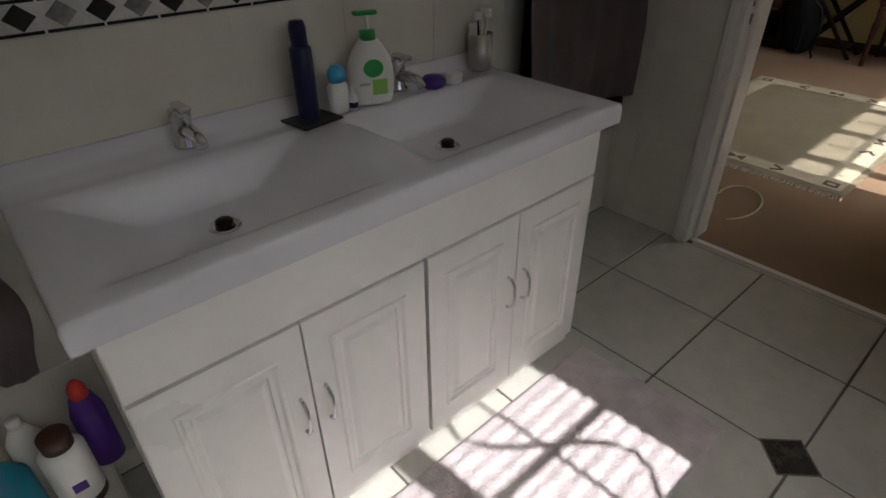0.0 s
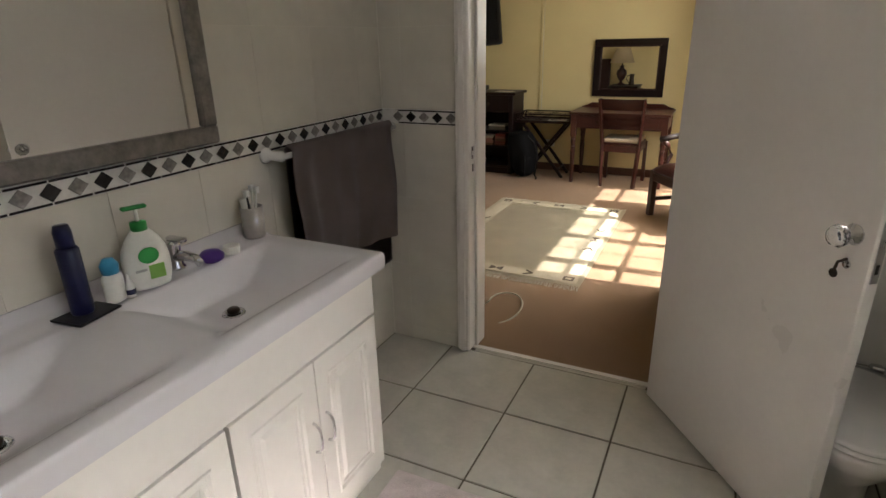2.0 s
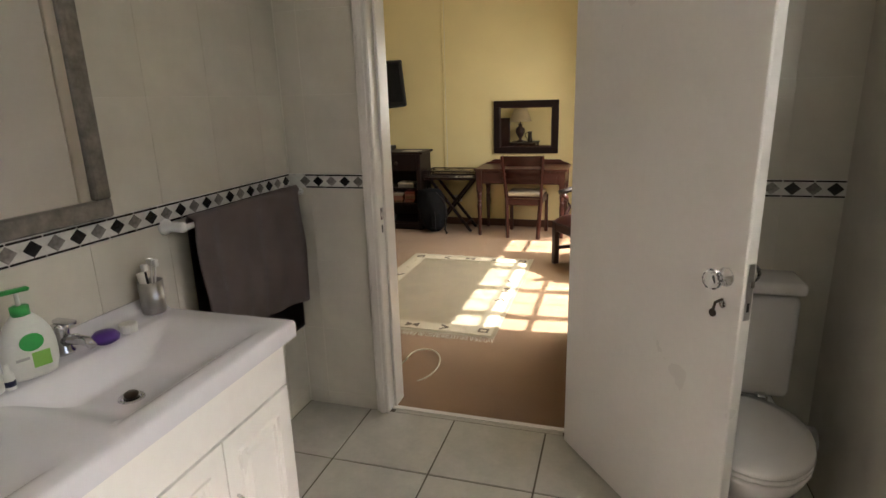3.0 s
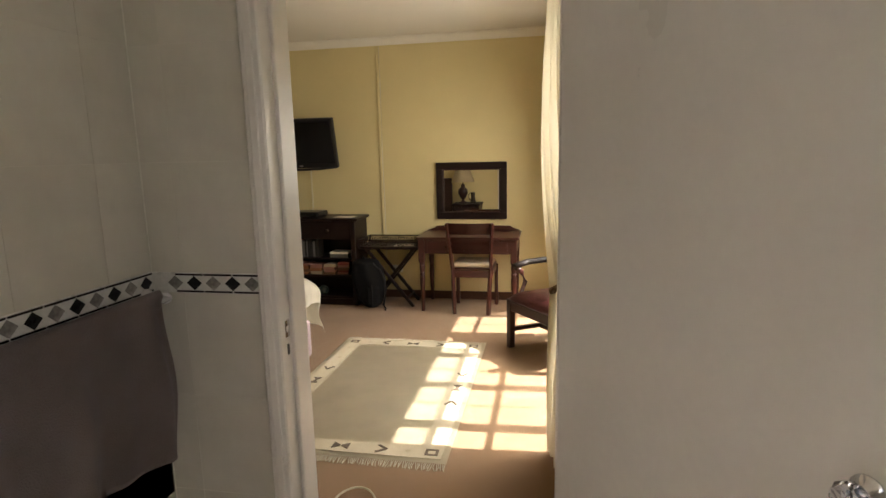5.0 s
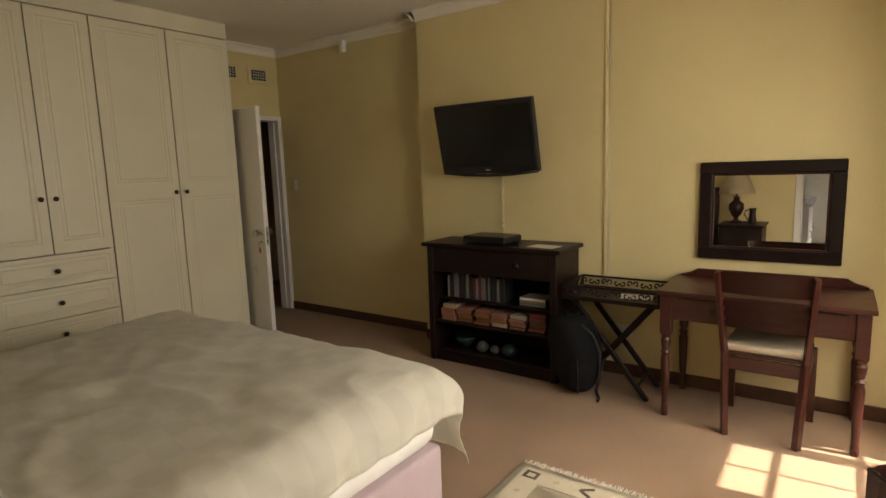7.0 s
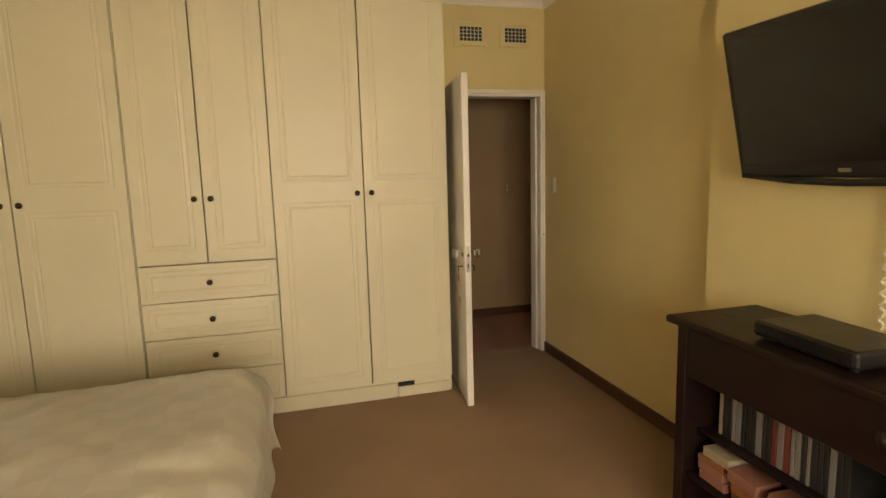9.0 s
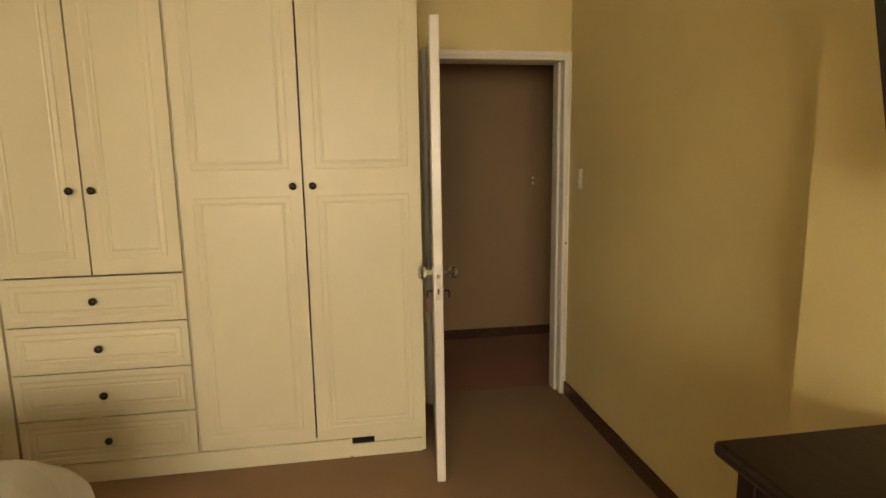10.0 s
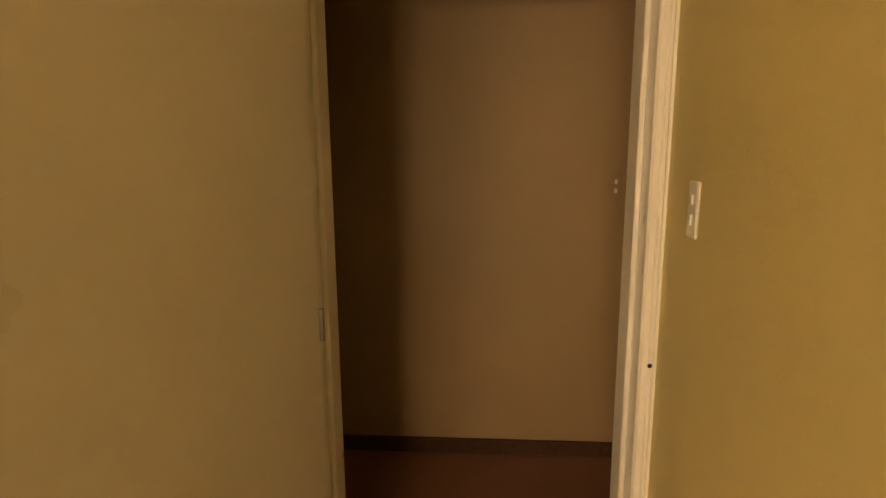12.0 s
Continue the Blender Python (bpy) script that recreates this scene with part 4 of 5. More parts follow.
def television():
    ob = thing("television", (-1.325, TVY - 0.19, 1.67), "black flat-screen television tilted on a wall bracket", "television")
    lean = Matrix.Rotation(radians(13), 4, "X")

    def tilt(bm):
        bmesh.ops.transform(bm, matrix=lean, verts=bm.verts)
        return bm
    part("casing", tilt(box(-0.41, -0.02, -0.25, 0.41, 0.035, 0.272, 0.012, seg=2)), M_BLACK, ob)
    part("back_shell", tilt(box(-0.28, 0.034, -0.17, 0.28, 0.085, 0.18, 0.02)), M_BLACK, ob)
    scr = part("screen", tilt(box(-0.38, -0.024, -0.195, 0.38, -0.019, 0.24)), M_SCREEN, ob, "dark glossy screen")
    part("lower_lip", tilt(tube([(-0.40, -0.012, -0.24), (-0.2, -0.016, -0.258), (0, -0.018, -0.263), (0.2, -0.016, -0.258), (0.40, -0.012, -0.24)], 0.012, 8)), M_BLACK, ob, "", True)
    part("maker_mark", tilt(box(-0.02, -0.023, -0.228, 0.02, -0.0205, -0.216)), M_STEEL, ob)
    part("bracket", boxes((-0.04, 0.04, -0.05, 0.04, 0.19, 0.05), (-0.1, 0.18, -0.1, 0.1, 0.19, 0.1)), M_BLACK, ob)
    pts = [(0.045 + 0.008 * math.sin(i * 1.3), 0.165 + 0.006 * math.cos(i * 1.3), -0.2 - 0.52 * i / 60) for i in range(61)]
    part("cable", tube(pts, 0.005, 6), M_CABLE, ob, "coiled pale cable")


television()


def book(ob, x, w, y0, d, z, h, c):
    part("book", box(x, y0, z, x + w, y0 + d, z + h, 0.0015), c, ob)


BOOKS = [plain("book_cover_" + n, tuple(v * 0.6 for v in c), 0.55) for n, c in (("red", (0.22, 0.03, 0.025)), ("cream", (0.5, 0.42, 0.30)), ("black", (0.02, 0.02, 0.02)), ("grey", (0.28, 0.27, 0.26)), ("orange", (0.36, 0.14, 0.05)), ("pink", (0.38, 0.17, 0.13)), ("brown", (0.20, 0.10, 0.05)))]


def bookcase():
    x0, x1, y0, y1, h = -1.735, -0.675, 3.80, TVY - 0.022, 0.93
    ob = thing("bookcase", (0, 0, 0), "dark mahogany bookcase with open shelves of books", "bookcase")
    part("side_panel", box(x0, y0, 0, x0 + 0.05, y1, 0.89, 0.004), M_ESPRESSO, ob)
    part("side_panel", box(x1 - 0.05, y0, 0, x1, y1, 0.89, 0.004), M_ESPRESSO, ob)
    part("back_panel", box(x0 + 0.05, y1 - 0.012, 0.06, x1 - 0.05, y1, 0.89), M_ESPRESSO, ob)
    part("top", box(x0 - 0.035, y0 - 0.03, 0.89, x1 + 0.035, y1 + 0.004, 0.92, 0.010, seg=2), M_ESPRESSO, ob)
    dr = part("drawer_front", box(x0 + 0.05, y0 + 0.004, 0.70, x1 - 0.05, y0 + 0.03, 0.888, 0.004), M_ESPRESSO, ob)
    for x in (x1 - 0.3,):
        part("pull", lathe([(0.022, 0), (0.02, 0.004), (0.008, 0.014)], n=12, m=Matrix.Translation((x, y0 + 0.004, 0.79)) @ Matrix.Rotation(math.pi / 2, 4, "X")), M_BRONZE, dr)
    for z in (0.07, 0.30, 0.46):
        if z != 0.46:
            part("shelf", box(x0 + 0.05, y0 + 0.02, z, x1 - 0.05, y1 - 0.012, z + 0.022, 0.002), M_ESPRESSO, ob)
    part("shelf", box(x0 + 0.05, y0 + 0.06, 0.475, x1 - 0.05, y1 - 0.012, 0.49, 0.002), M_ESPRESSO, ob)
    part("plinth", box(x0 + 0.05, y0 + 0.02, 0, x1 - 0.05, y0 + 0.04, 0.068), M_ESPRESSO, ob)


bookcase()
random.seed(11)
bk = random.Random(4)
x = -1.62
while x < -1.12:
    w, h = bk.uniform(0.012, 0.026), bk.uniform(0.16, 0.195)
    t = tagged(thing("disc_case", (x, 3.90, 0.491), "upright disc case on the bookcase shelf", "case", "upright cases on shelf"))
    part("case", box(0, 0, 0, w, 0.14, h, 0.0015), bk.choice([BOOKS[2], BOOKS[2], BOOKS[3], BOOKS[1], BOOKS[0], BOOKS[2]]), t)
    x += w + 0.003
t = thing("flat_papers", (-1.0, 3.90, 0.491), "stack of papers and flat cases on shelf", "papers")
for k in range(3):
    part("sheaf", box(0, 0, 0.02 * k, 0.2, 0.16, 0.02 * k + 0.018, 0.001), BOOKS[3] if k != 2 else M_PAPER, t)
for px, n in ((-1.64, 5), (-1.50, 4), (-1.34, 4), (-1.20, 3), (-1.05, 4), (-0.90, 5)):
    z = 0.323
    for k in range(n):
        h = bk.uniform(0.018, 0.036)
        if z + h > 0.46:
            break
        t = tagged(thing("stacked_book", (px + bk.uniform(-0.01, 0.01), 3.83 + bk.uniform(0, 0.02), z), "paperback book lying in a stack on the shelf", "book", "stacked books"), "", "")
        part("cover", box(0, 0, 0, 0.125, 0.17, h, 0.002), bk.choice([BOOKS[4], BOOKS[5], BOOKS[1], BOOKS[6], BOOKS[5], BOOKS[0], BOOKS[4]]), t)
        z += h + 0.001
t = thing("glass_ornament", (-1.5, 3.95, 0.093), "dim green glass ornament on the lowest shelf", "ornament")
part("bowl", lathe([(0.03, 0), (0.05, 0.01), (0.09, 0.09), (0.085, 0.09), (0.04, 0.015)], n=18), plain("dark_green_glaze", (0.01, 0.03, 0.025), 0.2), t, "", True)
for k, (ox, r, c) in enumerate(((-1.33, 0.05, (0.06, 0.07, 0.06)), (-1.22, 0.04, (0.09, 0.09, 0.08)), (-1.10, 0.06, (0.012, 0.03, 0.03)))):
    t = thing("stone_ornament", (ox, 3.92, 0.093), "small rounded grey-green ornament on the lowest shelf", "ornament", "shelf ornaments")
    part("stone", lathe([(r * 0.6, 0), (r, r * 0.5), (r * 0.85, r * 1.1), (r * 0.35, r * 1.5), (r * 0.1, r * 1.6)], n=14), plain("ornament_glaze", c, 0.35), t, "", True)
t = thing("media_box", (-1.43, 3.84, 0.92), "black decoder box on the bookcase", "decoder", turn=-3)
part("casing", box(0, 0, 0.008, 0.36, 0.24, 0.06, 0.012, seg=2), M_BLACK, t)
part("front_panel", box(0.02, -0.002, 0.016, 0.34, 0.001, 0.052), M_SCREEN, t)
for x, y in ((0.03, 0.03), (0.33, 0.03), (0.03, 0.21), (0.33, 0.21)):
    part("foot", lathe([(0.012, 0), (0.012, 0.009)], (x, y, 0), 8), M_BLACK, t)
t = thing("loose_paper", (-0.92, 3.86, 0.9205), "loose white paper on the bookcase top", "paper", turn=-8)
part("sheet", box(0, 0, 0, 0.2, 0.14, 0.002), M_PAPER, t)


def backpack():
    ob = thing("backpack", (-0.52, 3.80, 0), "black backpack leaning against the bookcase", "backpack", turn=20)

    def fn(u, v):
        a, z = u * 2 * math.pi, v
        r = (0.35 + 0.65 * abs(math.sin(math.pi * min(1, max(0.0, 0.12 + 0.88 * (1 - v))))) ** 0.5) * (1 if v < 0.98 else 0.4)
        w = 1 + 0.05 * math.sin(5 * a + 4 * v) + 0.04 * noise.noise(Vector((math.cos(a) * 2, math.sin(a) * 2, v * 4)))
        return Vector((0.165 * r * w * math.cos(a) - 0.05 * v, 0.165 * r * w * math.sin(a), 0.005 + 0.5 * z))
    bm = sheet(32, 26, fn)
    bmesh.ops.remove_doubles(bm, verts=bm.verts, dist=1e-4)
    bmesh.ops.holes_fill(bm, edges=bm.edges)
    part("bag", bm, M_FABRIC_BLK, ob, "", True)
    part("front_pocket", box(-0.06, -0.165, 0.05, 0.07, -0.10, 0.25, 0.03, seg=3), M_FABRIC_BLK, ob, "", True)
    part("strap", tube([(0.02, -0.11, 0.47), (0.09, -0.10, 0.40), (0.13, -0.07, 0.28), (0.13, -0.06, 0.12), (0.11, -0.08, 0.03)], 0.016, 8, flat=0.5), M_FABRIC_GRY, ob, "grey padded strap", True)
    part("strap", tube([(0.04, 0.05, 0.46), (0.12, 0.06, 0.36), (0.15, 0.05, 0.2), (0.12, 0.04, 0.05)], 0.016, 8, flat=0.5), M_FABRIC_GRY, ob, "grey padded strap", True)
    part("strap_end", tube([(0.11, -0.09, 0.03), (0.13, -0.14, 0.008), (0.12, -0.19, 0.006)], 0.009, 6), M_FABRIC_BLK, ob)
    part("grab_loop", tube([(-0.08, -0.02, 0.49), (-0.07, 0, 0.53), (-0.06, 0.03, 0.49)], 0.007, 6), M_FABRIC_BLK, ob)
    part("piping", tube([(0.0, -0.17, 0.04), (0.0, -0.175, 0.2), (-0.01, -0.155, 0.36), (-0.03, -0.09, 0.47)], 0.005, 6), M_FABRIC_GRY, ob)


backpack()


def tray_table():
    x0, x1, y0, y1 = -0.64, -0.02, 3.80, 4.17
    ob = thing("butler_tray_table", (0, 0, 0), "dark folding tray table with pierced scroll sides", "tray table")
    tray = part("tray_base", box(x0, y0, 0.60, x1, y1, 0.614, 0.003), M_ESPRESSO, ob)
    for ya, yb in ((y0, y0 + 0.012), (y1 - 0.012, y1)):
        bm = boxes((x0, ya, 0.614, x1, yb, 0.628), (x0, ya, 0.688, x1, yb, 0.70))
        n = 7
        for i in range(n + 1):
            xx = x0 + (x1 - x0) * i / n
            i in (0, n) and box(max(x0, xx - 0.012), ya, 0.628, min(x1, xx + 0.012), yb, 0.688, bm=bm)
        for i in range(n):
            xc = x0 + (x1 - x0) * (i + 0.5) / n
            s = 1 if i % 2 else -1
            for e in (-1, 1):
                pts = [(xc + s * e * (0.021 + (0.019 - 0.0022 * k) * math.cos(k * 0.8)), (ya + yb) / 2, 0.658 + e * (0.024 - 0.0026 * k) * math.sin(k * 0.8)) for k in range(8)]
                tube(pts, 0.0055, 5, bm)
        part("pierced_side", bm, M_ESPRESSO, tray)
    for xa, xb in ((x0, x0 + 0.012), (x1 - 0.012, x1)):
        bm = boxes((xa, y0 + 0.012, 0.614, xb, y1 - 0.012, 0.628), (xa, y0 + 0.012, 0.688, xb, y1 - 0.012, 0.70))
        for i in range(5):
            yy = y0 + 0.03 + (y1 - y0 - 0.06) * i / 4
            tube([(xa + 0.006, yy - 0.03, 0.63), (xa + 0.006, yy, 0.66), (xa + 0.006, yy + 0.03, 0.686)], 0.006, 5, bm)
        part("pierced_side", bm, M_ESPRESSO, tray)
    for y, s in ((y0 + 0.05, 1), (y1 - 0.06, 1)):
        part("leg", bar((x0 + 0.06, y, 0.60), (x1 - 0.07, y - 0.015, 0.0), 0.032, 0.024), M_ESPRESSO, ob)
        part("leg", bar((x1 - 0.06, y + 0.026, 0.60), (x0 + 0.07, y + 0.026, 0.0), 0.032, 0.024), M_ESPRESSO, ob)
    part("stretcher", box(x0 + 0.06, y0 + 0.05, 0.575, x0 + 0.09, y1 - 0.05, 0.6, 0.003), M_ESPRESSO, ob)
    part("stretcher", box(x1 - 0.09, y0 + 0.05, 0.575, x1 - 0.06, y1 - 0.05, 0.6, 0.003), M_ESPRESSO, ob)
    part("stretcher", lathe([(0.01, 0), (0.01, 0.27)], n=8, m=Matrix.Translation((x1 - 0.13, y0 + 0.05, 0.09)) @ Matrix.Rotation(-math.pi / 2, 4, "X")), M_ESPRESSO, ob)
    t = thing("folded_paper", (-0.3, 3.92, 0.614), "white folded paper lying in the tray", "paper", turn=12)
    part("sheet", box(0, 0, 0, 0.2, 0.12, 0.004, 0.001), M_PAPER, t)


tray_table()
LEG = [(0.018, 0), (0.021, 0.03), (0.017, 0.06), (0.022, 0.20), (0.027, 0.34), (0.020, 0.37), (0.028, 0.385), (0.020, 0.40), (0.026, 0.43), (0.028, 0.46), (0.022, 0.475), (0.030, 0.49), (0.030, 0.50)]


def desk():
    x0, x1, y0, y1 = 0.015, 0.975, 3.67, 4.185
    ob = thing("writing_desk", (0, 0, 0), "dark red mahogany writing desk with turned legs", "desk")
    part("desktop", box(x0 - 0.02, y0 - 0.02, 0.725, x1 + 0.02, y1, 0.75, 0.007, seg=2), M_RED_WOOD, ob)
    for x in (x0 + 0.03, x1 - 0.03):
        for y in (y0 + 0.03, y1 - 0.03):
            bm = lathe(LEG, (x, y, 0), 16)
            box(x - 0.03, y - 0.03, 0.50, x + 0.03, y + 0.03, 0.725, 0.003, bm)
            part("leg", bm, M_RED_WOOD, ob, "turned wooden leg")
    part("apron", box(x0 + 0.06, y0 + 0.006, 0.585, x1 - 0.06, y0 + 0.026, 0.725, 0.003), M_RED_WOOD, ob)
    part("apron", box(x0 + 0.06, y1 - 0.03, 0.585, x1 - 0.06, y1 - 0.01, 0.725), M_RED_WOOD, ob)
    for x in (x0 + 0.006, x1 - 0.026):
        part("apron", box(x, y0 + 0.06, 0.585, x + 0.02, y1 - 0.06, 0.725), M_RED_WOOD, ob)
    for a, b in ((x0 + 0.09, x0 + 0.46), (x1 - 0.46, x1 - 0.09)):
        d = part("drawer", box(a, y0, 0.60, b, y0 + 0.012, 0.712, 0.003), M_RED_WOOD, ob)
        part("knob", lathe([(0.006, 0), (0.012, 0.014), (0.004, 0.02)], n=10, m=Matrix.Translation(((a + b) / 2, y0, 0.655)) @ Matrix.Rotation(math.pi / 2, 4, "X")), M_BRONZE, d)
    bm = box(x0 + 0.10, y1 - 0.02, 0.75, x1 - 0.10, y1, 0.80, 0.003)
    for s, xe in ((-1, x0 + 0.10), (1, x1 - 0.10)):
        tmp = bmesh.new()
        vs = [tmp.verts.new((xe + s * dx, y, z)) for y in (y1 - 0.02, y1) for dx, z in ((0, 0.75), (0.10, 0.75), (0.10, 0.758), (0.04, 0.775), (0, 0.80))]
        tmp.faces.new(vs[:5])
        tmp.faces.new(vs[5:])
        for i in range(5):
            tmp.faces.new((vs[i], vs[(i + 1) % 5], vs[5 + (i + 1) % 5], vs[5 + i]))
        join(bm, tmp)
    part("gallery", bm, M_RED_WOOD, ob, "low shaped back rail")


desk()


def side_chair():
    ob = thing("desk_chair", (0.54, 3.615, 0), "mahogany slat-back chair with cream seat cushion", "chair", turn=-1)
    for s in (-1, 1):
        bm = bar((s * 0.165, 0.0, 0), (s * 0.185, 0.045, 0.45), 0.042, 0.032)
        bar((s * 0.185, 0.045, 0.44), (s * 0.215, -0.055, 0.90), 0.042, 0.026, bm)
        part("back_leg", bm, M_RED_WOOD, ob)
        part("front_leg", bar((s * 0.20, 0.41, 0), (s * 0.20, 0.41, 0.43), 0.036, 0.036), M_RED_WOOD, ob)
        part("side_rail", box(s * 0.19 - 0.012, 0.06, 0.37, s * 0.19 + 0.012, 0.395, 0.43, 0.003), M_RED_WOOD, ob)
    part("back_rail", box(-0.17, 0.03, 0.36, 0.17, 0.055, 0.43, 0.003), M_RED_WOOD, ob)
    part("front_rail", box(-0.185, 0.40, 0.37, 0.185, 0.425, 0.43, 0.003), M_RED_WOOD, ob)
    part("seat", box(-0.20, 0.055, 0.432, 0.20, 0.43, 0.45, 0.004), M_RED_WOOD, ob)

    def slat(z0, z1, wide, name):
        def fn(u, v):
            x = (u - 0.5) * 2 * wide
            z = z0 + (z1 - z0) * v + (0.012 * (1 - (2 * u - 1) ** 2) if z0 > 0.8 else 0)
            y = 0.045 - (z - 0.44) / 0.46 * 0.10 - 0.03 * (1 - (2 * u - 1) ** 2)
            return Vector((x, y, z))
        part(name, sheet(14, 2, fn, 0.016), M_RED_WOOD, ob)
    slat(0.79, 0.90, 0.212, "top_rail")
    for z in (0.715, 0.655, 0.60):
        slat(z, z + 0.034, 0.20, "back_slat")
    t = thing("seat_cushion", (0.54, 3.615, 0.45), "thin cream seat cushion on the desk chair", "cushion", turn=-1)
    part("pad", box(-0.19, 0.06, 0.001, 0.19, 0.42, 0.042, 0.016, seg=3), M_CUSHION, t, "", True)


side_chair()

t = thing("wall_mirror", (0.107, TVY, 0.865), "rectangular wall mirror in a dark wood frame", "mirror")
w, h, f = 0.738, 0.59, 0.07
for q in ((0, 0, w, f), (0, h - f, w, h), (0, f, f, h - f), (w - f, f, w, h - f)):
    part("frame", box(q[0], -0.03, q[1], q[2], -0.002, q[3], 0.005), M_ESPRESSO, t)
for q in ((f, f, w - f, f + 0.012), (f, h - f - 0.012, w - f, h - f), (f, f + 0.012, f + 0.012, h - f - 0.012), (w - f - 0.012, f + 0.012, w - f, h - f - 0.012)):
    part("inner_bead", box(q[0], -0.022, q[1], q[2], -0.012, q[3], 0.002), M_DARK, t)
part("mirror_glass", box(f, -0.014, f, w - f, -0.006, h - f), M_MIRROR, t)


def armchair():
    ob = thing("armchair", (1.40, 2.655, 0), "mahogany armchair with buttoned oxblood leather", "armchair", turn=-52)
    for s in (-1, 1):
        part("front_leg", box(s * 0.33 - 0.025, -0.30, 0, s * 0.33 + 0.025, -0.25, 0.40, 0.004), M_DARK, ob)
        part("back_leg", bar((s * 0.27, 0.34, 0), (s * 0.27, 0.25, 0.42), 0.045, 0.045), M_DARK, ob)
        part("stretcher", bar((s * 0.33, -0.27, 0.15), (s * 0.27, 0.31, 0.15), 0.03, 0.04), M_DARK, ob)
        part("side_rail", bar((s * 0.33, -0.26, 0.345), (s * 0.27, 0.27, 0.345), 0.06, 0.04), M_DARK, ob)
        part("arm_support", tube([(s * 0.335, -0.13, 0.37), (s * 0.345, -0.16, 0.44), (s * 0.35, -0.12, 0.52), (s * 0.345, -0.16, 0.60), (s * 0.345, -0.21, 0.645)], [0.024, 0.020, 0.019, 0.022, 0.026], 10), M_RED_WOOD, ob, "shaped red-brown arm support", True)
        pts = [(s * 0.345, -0.23, 0.655), (s * 0.352, -0.10, 0.675), (s * 0.335, 0.08, 0.680), (s * 0.29, 0.25, 0.69)]
        part("armrest", tube(pts, [0.032, 0.034, 0.033, 0.026], 12, flat=0.7), M_LEATHER_DK, ob, "padded dark leather armrest", True)
    part("cross_stretcher", box(-0.30, -0.02, 0.13, 0.30, 0.015, 0.165, 0.003), M_DARK, ob)
    part("front_rail", box(-0.305, -0.295, 0.31, 0.305, -0.255, 0.385, 0.004), M_DARK, ob)
    part("back_rail", box(-0.25, 0.235, 0.31, 0.25, 0.275, 0.385, 0.004), M_DARK, ob)

    def seat(u, v):
        x, y = (u - 0.5), (v - 0.5)
        wide = 0.72 - 0.10 * v
        e = 1 - max(abs(x) * 2, abs(y) * 2) ** 6
        return Vector((x * wide, -0.30 + v * 0.58, 0.385 + 0.085 * e + 0.02 * math.cos(x * 3) * e))
    bm = sheet(26, 24, seat)
    part("seat", bm, M_LEATHER, ob, "worn oxblood leather seat", True)
    part("seat_base", box(-0.33, -0.295, 0.36, 0.33, 0.27, 0.40, 0.012), M_LEATHER, ob, "", True)
    part("seat_piping", tube([(-0.35, -0.298, 0.392), (0, -0.305, 0.392), (0.35, -0.298, 0.392)], 0.006, 6), M_LEATHER_DK, ob)

    def back(u, v):
        x = (u - 0.5) * (0.60 + 0.02 * v)
        z = 0.43 + 0.83 * v
        e = (1 - (2 * abs(u - 0.5)) ** 8) * (1 - (2 * abs(v - 0.5)) ** 10)
        tuft = 0.014 * (abs(math.sin(u * math.pi * 4 + (math.pi / 2 if int(v * 5) % 2 else 0)) * math.sin(v * math.pi * 5)) ** 0.5)
        return Vector((x, 0.235 + 0.09 * v - (0.045 + tuft) * e, z + (0.03 * (1 - (2 * u - 1) ** 2) if v > 0.9 else 0)))
    part("backrest", sheet(36, 36, back), M_LEATHER_DK, ob, "buttoned dark leather backrest", True)

    def rear(u, v):
        x = (u - 0.5) * (0.60 + 0.02 * v)
        return Vector((x, 0.242 + 0.09 * v + 0.03, 0.43 + 0.83 * v + (0.03 * (1 - (2 * u - 1) ** 2) if v > 0.9 else 0)))
    part("back_board", sheet(12, 10, rear, 0.03), M_LEATHER_DK, ob, "", True)


armchair()


